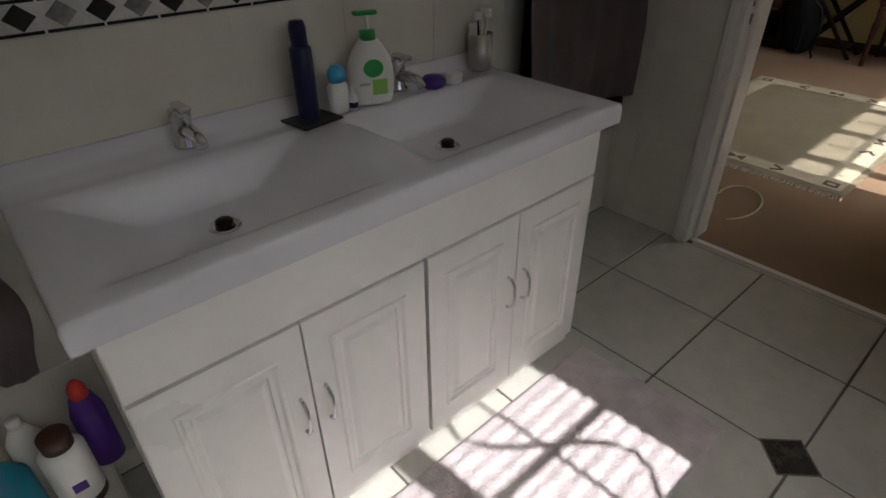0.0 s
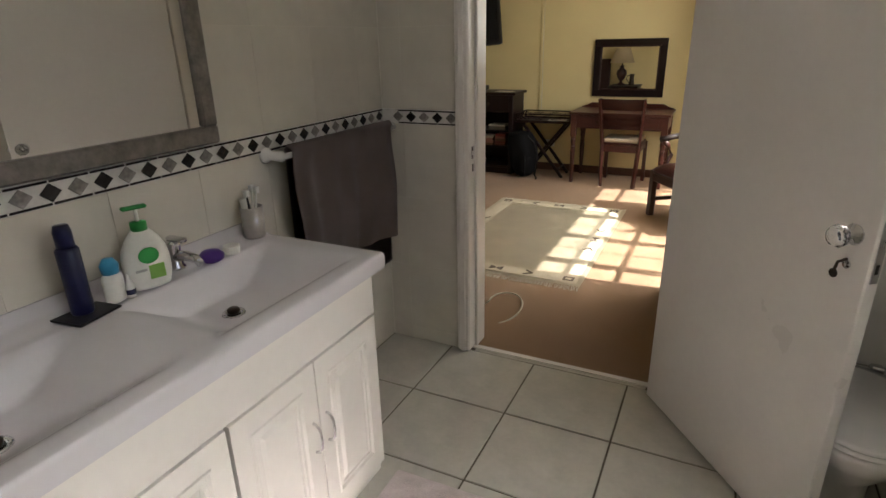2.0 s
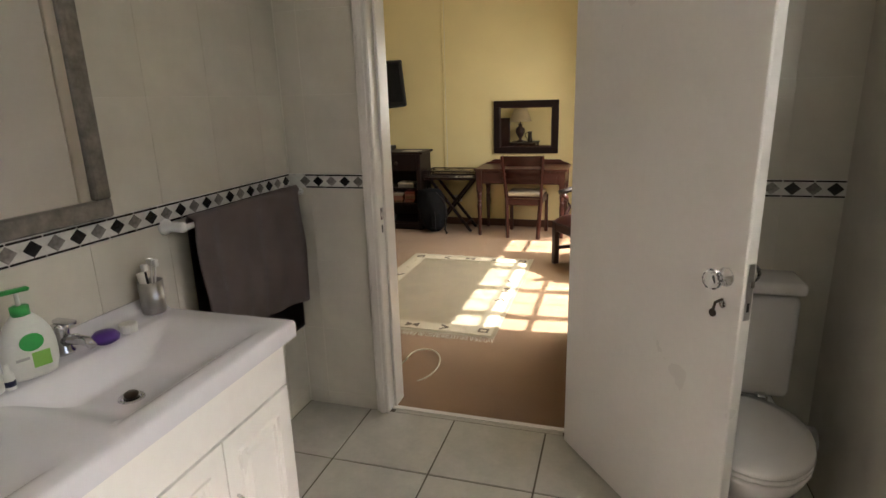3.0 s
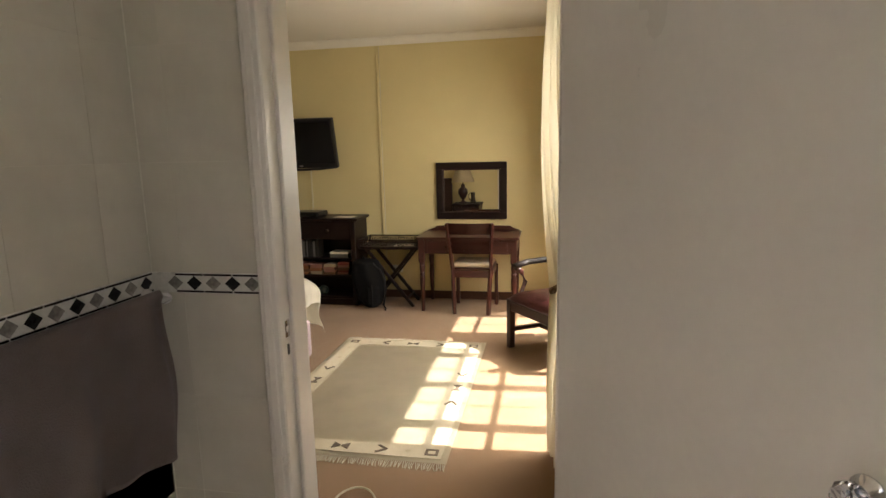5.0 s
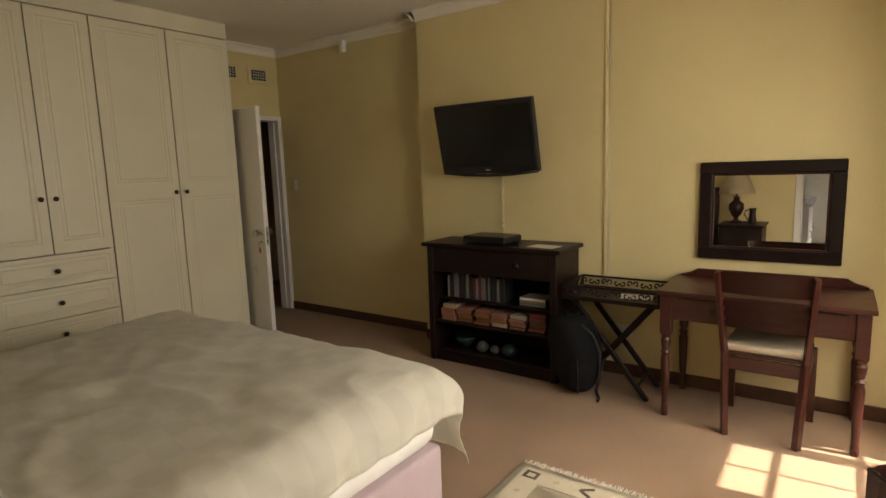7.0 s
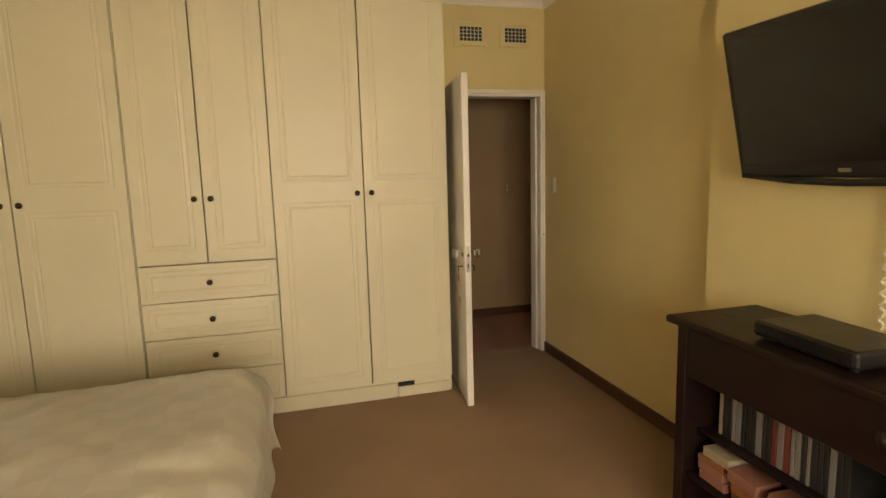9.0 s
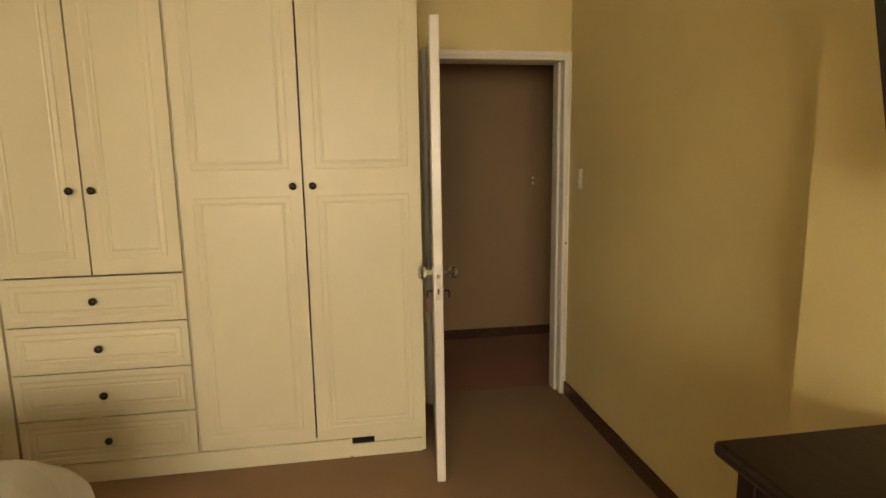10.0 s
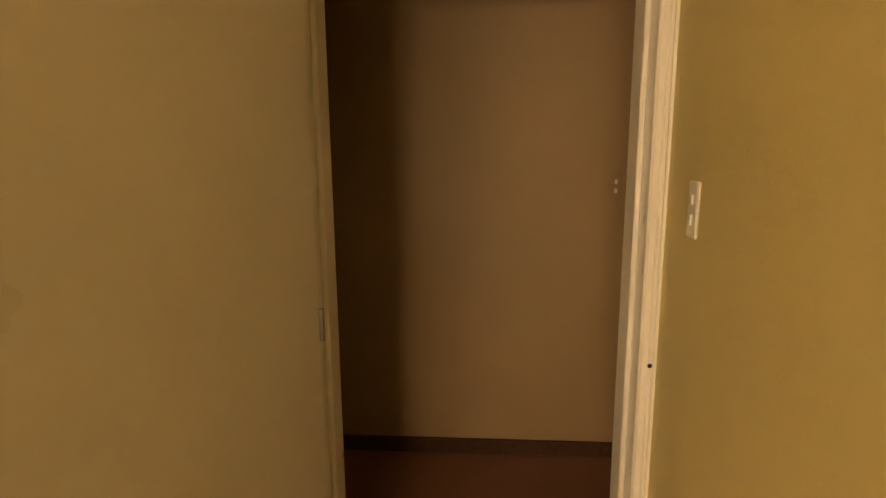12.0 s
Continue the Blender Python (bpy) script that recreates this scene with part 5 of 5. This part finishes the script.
def bed():
    x0, x1, y0, y1 = -2.48, -0.47, 0.28, 2.19
    ob = thing("bed", (0, 0, 0), "double bed with mauve upholstered base", "bed")
    part("base", box(x0, y0, 0.07, x1, y1, 0.345, 0.02, seg=3), M_MAUVE, ob, "mauve fabric bed base", True)
    part("mattress", box(x0, y0, 0.347, x1, y1, 0.545, 0.08, seg=4), M_SHEET, ob, "white sheeted mattress", True)
    for x in (x0 + 0.08, x1 - 0.08):
        for y in (y0 + 0.1, y1 - 0.08):
            part("foot", lathe([(0.025, 0), (0.03, 0.02), (0.03, 0.072)], (x, y, 0), 12), M_BLACK, ob)
    hb = box(x0 - 0.05, WY + 0.02, 0, x1 + 0.05, WY + 0.075, 1.12, 0.012, seg=2)
    part("headboard", hb, M_DARK, ob, "dark wooden headboard")
    cx, cy = (x0 + x1) / 2, 0
    rnd = random.Random(6)

    def drape(u, v):
        """The cover: flat on the mattress, bending down over both sides and the foot."""
        lx = (u - 0.5) * 2 * ((x1 - x0) / 2 + 0.15)
        half = (x1 - x0) / 2 + 0.045
        ly = 0.85 + v * (y1 + 0.10 - 0.85 + 0.30)
        z, x, y = 0.655, lx, ly
        ox = max(0, abs(lx) - half + 0.15)
        oy = max(0, ly - (y1 + 0.10) + 0.15)

        def bend(o):
            r = 0.13
            if o < r * 1.57:
                return r * math.sin(o / r), r * (1 - math.cos(o / r))
            return r, r + o - r * 1.57
        hx, dx = bend(ox)
        hy, dy = bend(oy)
        if ox > 0:
            x = math.copysign(half - 0.15 + hx, lx)
        if oy > 0:
            y = y1 + 0.10 - 0.15 + hy
        down = max(dx, dy) + 0.35 * min(dx, dy)
        z -= down
        fold = min(1, down / 0.12)
        z += (1 - fold) * (0.024 * noise.noise(Vector((lx * 2.2, ly * 2.2, 1))) + 0.014 * (1 - abs(noise.noise(Vector((lx * 3.4, ly * 5.5, 4)))) * 2) + 0.006 * noise.noise(Vector((lx * 13, ly * 10, 7))) + 0.03 * math.cos(lx * 1.1) * math.cos((ly - 1.4) * 0.9))
        out = fold * (0.014 * math.sin(ly * 17 + 1) + 0.010 * math.sin(lx * 15))
        if min(dx, dy) > 0.03:
            out += 0.02 * min(1, min(dx, dy) / 0.2)
        if ox > 0:
            x += math.copysign(out + 0.012, lx)
        if oy > 0:
            y += out + 0.012
        return Vector((cx + x, y, z))
    t = thing("duvet", (0, 0, 0.56), "rumpled cream duvet spread over the bed", "duvet")
    bm = sheet(150, 120, drape, 0.025)
    bmesh.ops.translate(bm, verts=bm.verts, vec=(0, 0, -0.56))
    part("duvet_cover", bm, M_DUVET, t, "", True)
    for k, x in enumerate((-1.95, -0.98)):
        t = thing("pillow", (x, 0.48, 0.546), "plump white pillow against the headboard", "pillow", "bed pillows")

        def fn(u, v, s=1):
            a, b = (u - 0.5) * 2, (v - 0.5) * 2
            e = max(0, (1 - a ** 4) * (1 - b ** 4)) ** 0.5
            return Vector((a * 0.36, b * 0.22, 0.085 + s * 0.085 * e))
        bm = sheet(18, 14, fn)
        sheet(18, 14, lambda u, v: fn(u, v, -1), 0, bm)
        part("pillow_cover", bm, M_SHEET, t, "", True)


bed()


def nightstand():
    x0, x1, y0, y1, h = -0.36, 0.13, WY + 0.02, 0.69, 0.70
    ob = thing("nightstand", (0, 0, 0), "dark wooden bedside table with drawers", "bedside table")
    part("top", box(x0, y0, h - 0.025, x1, y1, h, 0.006, seg=2), M_ESPRESSO, ob)
    part("body", box(x0 + 0.02, y0 + 0.01, 0.1, x1 - 0.02, y1 - 0.03, h - 0.025, 0.004), M_ESPRESSO, ob)
    for z in (0.14, 0.32, 0.49):
        d = part("drawer", box(x0 + 0.04, y1 - 0.03, z, x1 - 0.04, y1 - 0.015, z + 0.16, 0.004), M_ESPRESSO, ob)
        part("knob", lathe([(0.006, 0), (0.014, 0.014), (0.005, 0.022)], n=10, m=Matrix.Translation(((x0 + x1) / 2, y1 - 0.015, z + 0.08)) @ Matrix.Rotation(-math.pi / 2, 4, "X")), M_BRONZE, d)
    for x in (x0 + 0.04, x1 - 0.04):
        for y in (y0 + 0.04, y1 - 0.06):
            part("foot", box(x - 0.02, y - 0.02, 0, x + 0.02, y + 0.02, 0.1, 0.003), M_ESPRESSO, ob)
    t = thing("table_lamp", (-0.20, 0.38, h), "dark urn-shaped table lamp with cream shade", "lamp")
    part("lamp_base", lathe([(0.07, 0), (0.075, 0.015), (0.03, 0.03), (0.022, 0.06), (0.055, 0.10), (0.085, 0.17), (0.08, 0.23), (0.035, 0.27), (0.03, 0.30), (0.045, 0.31), (0.012, 0.32), (0.010, 0.40)], n=20), M_DARK, t, "dark urn-shaped lamp base", True)
    bm = sheet(28, 3, lambda u, v: Vector(((0.20 - 0.09 * v) * math.cos(2 * math.pi * u), (0.20 - 0.09 * v) * math.sin(2 * math.pi * u), 0.36 + 0.24 * v)), 0.003)
    part("shade", bm, M_SHADE, t, "conical cream lampshade", True)
    t = thing("dark_jug", (-0.02, 0.42, h), "small dark metal jug on the bedside table", "jug")
    part("jug", lathe([(0.045, 0), (0.048, 0.01), (0.036, 0.09), (0.034, 0.15), (0.042, 0.18)], n=18), M_BRONZE, t, "", True)
    part("jug_handle", tube([(-0.036, 0, 0.16), (-0.075, 0, 0.15), (-0.085, 0, 0.10), (-0.043, 0, 0.04)], 0.007, 6), M_BRONZE, t, "", True)


nightstand()


def rug():
    x0, x1, y0, y1 = -0.40, 0.78, 0.95, 2.77
    ob = thing("rug", (0, 0, 0), "beige wool rug with cream motif border", "rug")
    part("field", sheet(40, 60, lambda u, v: Vector((x0 + (x1 - x0) * u, y0 + (y1 - y0) * v, 0.012 + 0.0015 * noise.noise(Vector((u * 9, v * 12, 2))))), 0.01), M_RUG, ob, "", True)
    b0, b1 = 0.035, 0.15
    for q in ((x0 + b0, y0 + b0, x1 - b0, y0 + b1), (x0 + b0, y1 - b1, x1 - b0, y1 - b0), (x0 + b0, y0 + b1, x0 + b1, y1 - b1), (x1 - b1, y0 + b1, x1 - b0, y1 - b1)):
        part("border", box(q[0], q[1], 0.009, q[2], q[3], 0.0165, 0.001), M_RUG_EDGE, ob, "cream border band")

    def mark(x, y, kind, turn):
        bm = bmesh.new()
        if kind == 0:
            for q in ((-0.035, -0.03, 0.035, -0.018), (-0.035, 0.018, 0.035, 0.03), (-0.035, -0.018, -0.02, 0.018), (0.02, -0.018, 0.035, 0.018)):
                box(q[0], q[1], 0, q[2], q[3], 0.004, bm=bm)
        elif kind == 1:
            for s in (-1, 1):
                vs = [(s * 0.045, -0.03), (s * 0.045, 0.03), (s * 0.004, 0.006), (s * 0.004, -0.006)]
                lo = [bm.verts.new((a, b, 0)) for a, b in vs]
                hi = [bm.verts.new((a, b, 0.004)) for a, b in vs]
                bm.faces.new(lo)
                bm.faces.new(hi)
                for i in range(4):
                    bm.faces.new((lo[i], lo[(i + 1) % 4], hi[(i + 1) % 4], hi[i]))
        elif kind == 2:
            for s in (-1, 1):
                bar((-0.03, s * 0.035, 0.002), (0.025, 0, 0.002), 0.004, 0.014, bm, 0)
        else:
            for a in (0, 60, 120):
                bar((-0.014 * math.cos(radians(a)), -0.014 * math.sin(radians(a)), 0.002), (0.014 * math.cos(radians(a)), 0.014 * math.sin(radians(a)), 0.002), 0.003, 0.005, bm, 0)
        m = part("motif", bm, M_RUG_MARK if kind < 3 else M_RUG, ob, "woven dark brown motif" if kind < 3 else "")
        m.matrix_world = pose(x, y, 0.0155, 0, 0, turn)
    mid = (b0 + b1) / 2
    xs = (x0 + x1) / 2
    for y in (y0 + mid, y1 - mid):
        mark(x0 + mid, y, 0, 0)
        mark(x1 - mid, y, 0, 0)
        mark(xs, y, 1, 0)
        for s in (-1, 1):
            mark(xs + s * 0.23, y, 2, 0 if s > 0 else 180)
            mark(xs + s * 0.37, y, 3, 0)
    for x in (x0 + mid, x1 - mid):
        for k, kind in enumerate((3, 3, 2, 1, 2, 3, 3)):
            mark(x, y0 + 0.24 + k * (y1 - y0 - 0.48) / 6, kind, 90 if k < 3 else -90)
    rnd = random.Random(3)
    for y, s in ((y0, -1), (y1, 1)):
        bm = bmesh.new()
        for k in range(110):
            x = x0 + (x1 - x0) * (k + 0.5) / 110
            tube([(x, y, 0.010), (x + rnd.uniform(-0.006, 0.006), y + s * 0.025, 0.004), (x + rnd.uniform(-0.01, 0.01), y + s * rnd.uniform(0.04, 0.055), 0.003)], 0.0025, 4, bm)
        part("fringe", bm, M_FRINGE, ob, "cream knotted fringe")


rug()


def curtain(name, label, y0, y1, tie_y, tie_z, x, pull, seed, hold=0.45, folds=6, tied=0.19, slant=0.0):
    """A cream curtain drawn back by a tie."""
    ob = thing(name, (x, 0, 0), label, "curtain", "window curtains")
    ph = random.Random(seed).uniform(0, 6)

    def fn(u, v):
        z = 2.50 * (1 - v) + 0.012
        t = 1 - z / 2.5
        tt = 1 - tie_z / 2.5
        if t < tt:
            q = max(0.0, t) / tt
            g = hold * q + (1 - hold) * q ** 6
        else:
            g = 1 - 0.22 * min(1, (t - tt) / (1 - tt) * 1.6)
        half0 = (y1 - y0) / 2
        yc = (y0 + y1) / 2 * (1 - g) + tie_y * g
        half = half0 * (1 - g) + tied * g
        s = u * 2 - 1
        amp = 0.33 / folds * (1 - 0.25 * g)
        fold = math.sin(u * 2 * math.pi * folds + ph + 0.5 * math.sin(t * 3)) * amp + 0.018 * math.sin(u * 27 + t * 4 + ph)
        belly = 0.06 * math.sin(math.pi * min(1, max(0.0, t) / tt)) if t < tt else 0
        return Vector((fold - belly * 0.6 + pull * g + slant * (0.5 - u), yc + s * half + 0.02 * math.sin(t * 5 + u * 9), z))
    part("curtain_cloth", sheet(150, 60, fn, 0.003), M_CURTAIN, ob, "", True)
    part("heading_ruffle", sheet(110, 3, lambda u, v: Vector((0.4 / folds * math.sin(u * 2 * math.pi * folds + ph) + 0.01 * math.sin(u * 70) + slant * (0.5 - u), y0 + (y1 - y0) * u, 2.50 + 0.06 * v)), 0.003), M_CURTAIN, ob, "", True)
    return ob


CX = 1.345
curtain("curtain", "cream floor-length curtain held by a rope tie", 0.66, 2.15, 0.78, 0.95, CX, 0.04, 1, 0.45, 12, 0.09, 0.15)
curtain("curtain", "cream floor-length curtain gathered beside the desk", 3.55, 4.12, 3.92, 0.68, CX + 0.02, 0.0, 4, 0.3, 7, 0.14, 0.06)
t = thing("curtain_rod", (CX, 0.62, 2.53), "dark wooden curtain rod with round finials", "curtain rod")
part("rod", tube([(0, 0, 0), (0, 3.5, 0)], 0.014, 12), M_DARK, t, "", True)
for y in (0, 3.5):
    part("finial", lathe([(0.014, -0.03), (0.03, -0.012), (0.033, 0.006), (0.02, 0.026), (0.004, 0.034)], (0, y, 0), 14), M_DARK, t, "", True)
for y in (0.08, 3.42):
    part("bracket", box(0.0, y - 0.01, -0.012, PIER - CX, y + 0.01, 0.012, 0.002), M_DARK, t)


def tieback(hook, pts, label):
    ob = thing("rope_tieback", hook, label, "tieback", "curtain tiebacks")
    for ph in (0, math.pi * 2 / 3, math.pi * 4 / 3):
        out = []
        n = 60
        for i in range(n + 1):
            f = i / n * (len(pts) - 1)
            k = min(int(f), len(pts) - 2)
            p = Vector(pts[k]).lerp(Vector(pts[k + 1]), f - k)
            a = i * 0.9 + ph
            out.append(p + Vector((0.009 * math.cos(a), 0, 0.009 * math.sin(a))))
        part("rope_strand", tube(out, 0.008, 6), M_ROPE, ob, "", True)
    part("hook", tube([(PIER - hook[0], 0, 0), (0.0, 0, 0), (-0.02, 0, 0.02), (-0.02, 0, 0.04)], 0.008, 8), M_BRONZE, ob, "dark metal wall hook", True)
    return ob


tieback((1.545, 0.96, 1.0), [(-0.01, 0, 0), (-0.05, -0.20, 0.05), (-0.08, -0.30, 0.07), (-0.16, -0.27, 0.035), (-0.255, -0.14, -0.05), (-0.25, 0.0, -0.08), (-0.12, 0.06, -0.05), (0, 0.02, 0)], "twisted brown rope tieback on a wall hook")
tieback((1.50, 4.10, 0.72), [(-0.01, 0, 0), (-0.20, -0.05, -0.03), (-0.215, -0.14, -0.05), (-0.13, -0.25, -0.05), (-0.02, -0.2, -0.03), (0, 0, 0)], "twisted brown rope tieback round the curtain")

pts = [(0.44 + 0.10 * math.cos(a / 10), 0.50 + 0.16 * math.sin(a / 10) + 0.002 * a, 0.006 + 0.0006 * a) for a in range(-12, 36)]
t = thing("floor_cable", (0, 0, 0), "loop of pale cable on the carpet", "cable")
part("cable", tube(pts + [(0.33, 0.52, 0.012), (0.31, 0.40, 0.006)], 0.005, 6), M_CABLE, t, "", True)

# ---- tiles ----
BAND0, BAND1 = 1.120, 1.187
TW, TH, J = 0.30, 0.35, 0.0010


def wall_rows():
    out = []
    z = BAND0
    while z > 0.01:
        out.append((max(0.0, z - TH), z))
        z -= TH
    z = BAND1
    while z < 2.49:
        out.append((z, min(2.5, z + TH)))
        z += TH
    return out


def tile_wall(wall, place, length, start=0.0):
    """Tiles on a wall: local x along it from 0 to length, local y out of it, z up."""
    cache = {}
    x = start
    cols = []
    while x < length - 0.01:
        cols.append((max(0, x), min(length, x + TW)))
        x += TW
    for a, b in cols:
        for c, d in wall_rows():
            w, h = round(b - a, 4), round(d - c, 4)
            if (w, h) not in cache:
                cache[(w, h)] = mesh_of("tile", box(J / 2, 0, J / 2, w - J / 2, 0.0018, h - J / 2, 0.0005), M_TILE_W)
            pieces("tile", wall, cache[(w, h)], [place @ Matrix.Translation((a, 0, c))])


def border(name, place, length, start=0):
    """The mosaic border: pale strip, dark liners, and diamonds in turn black and grey."""
    ob = tagged(thing(name, (0, 0, 0), "border of black and grey diamond tiles", "tile border"), kind="structure")
    ob.matrix_world = place
    part("strip", box(0, 0, BAND0 + 0.001, length, 0.0055, BAND1 - 0.001), M_BAND, ob)
    step = 0.0675
    s = 0.0235
    dia = box(-s, 0.0055, -s, s, 0.0075, s, 0.001)
    bmesh.ops.rotate(dia, verts=dia.verts, cent=(0, 0, 0), matrix=Matrix.Rotation(math.pi / 4, 3, "Y"))
    bmesh.ops.scale(dia, verts=dia.verts, vec=(0.82, 1, 0.72))
    d2 = dia.copy()
    black, grey = mesh_of("diamond_tile", dia, M_BLACK_TILE), mesh_of("diamond_tile", d2, M_GREY_TILE)
    liner = mesh_of("liner_tile", box(0.0025, 0.0055, 0, step * 1.5 - 0.0025, 0.0075, 0.006), M_BLACK_TILE)
    n = int(length / step)
    for k in range(n):
        pieces("diamond_tile", ob, (black, grey)[(k + start) % 2], [place @ Matrix.Translation((step * (k + 0.5), 0, (BAND0 + BAND1) / 2))])
    for k in range(int(length / (step * 1.5))):
        for z in (BAND0 + 0.003, BAND1 - 0.009):
            pieces("liner_tile", ob, liner, [place @ Matrix.Translation((step * 1.5 * k, 0, z))])


wv, wd = bpy.data.objects["wall_bathroom_vanity"], bpy.data.objects["wall_bathroom_door"]
on_vanity = pose(0, 0, 0, 0, 0, -90)
tile_wall(wv, on_vanity, 2.7, -0.12)
border("tile_border_vanity", on_vanity, 2.7)
left = Matrix.Translation((0.395, 0, 0)) @ Matrix.Rotation(math.pi, 4, "Z")
tile_wall(wd, left, 0.388, -0.02)
border("tile_border_door", left, 0.388, 1)
right = Matrix.Translation((BX, 0, 0)) @ Matrix.Rotation(math.pi, 4, "Z")
tile_wall(wd, right, BX - 1.345, -0.1)
border("tile_border_toilet", right, BX - 1.345)

fb = bpy.data.objects["floor_bathroom"]
FT, GX, GY = 0.42, 0.78, -0.413
cache = {}
xs = [0.0] + [GX + 0.437 * k for k in range(-1, 4)] + [BX]
ys = [-3.5] + [GY + FT * k for k in range(-7, 1)] + [0.004]
for a, b in zip(xs, xs[1:]):
    for c, d in zip(ys, ys[1:]):
        key = (round(b - a, 3), round(d - c, 3))
        if key[0] < 0.01 or key[1] < 0.01:
            continue
        if key not in cache:
            cache[key] = mesh_of("floor_tile", box(0.0035, 0.0035, -0.006, key[0] - 0.0035, key[1] - 0.0035, 0.0, 0.002), M_TILE_F)
        pieces("floor_tile", fb, cache[key], [Matrix.Translation((a, c, 0))])
t = mesh_of("inset_tile", box(-0.055, -0.055, -0.003, 0.055, 0.055, 0.002, 0.001), M_BLACK_TILE)
g = mesh_of("inset_grout", box(-0.060, -0.060, -0.003, 0.060, 0.060, 0.0012), M_GROUT_F)
for x, y in ((1.20, GY - FT), (1.20, GY - 5 * FT), (GX + 3 * FT, GY - 3 * FT)):
    pieces("inset_grout", fb, g, [pose(x, y, 0, 0, 0, 45)])
    pieces("inset_tile", fb, t, [pose(x, y, 0, 0, 0, 45)])
for x in (DL, ):
    pieces("floor_tile", fb, mesh_of("floor_tile", box(DL + 0.02, 0.004, -0.006, DR - 0.02, 0.028, 0.0), M_TILE_F), [Matrix.Identity(4)])
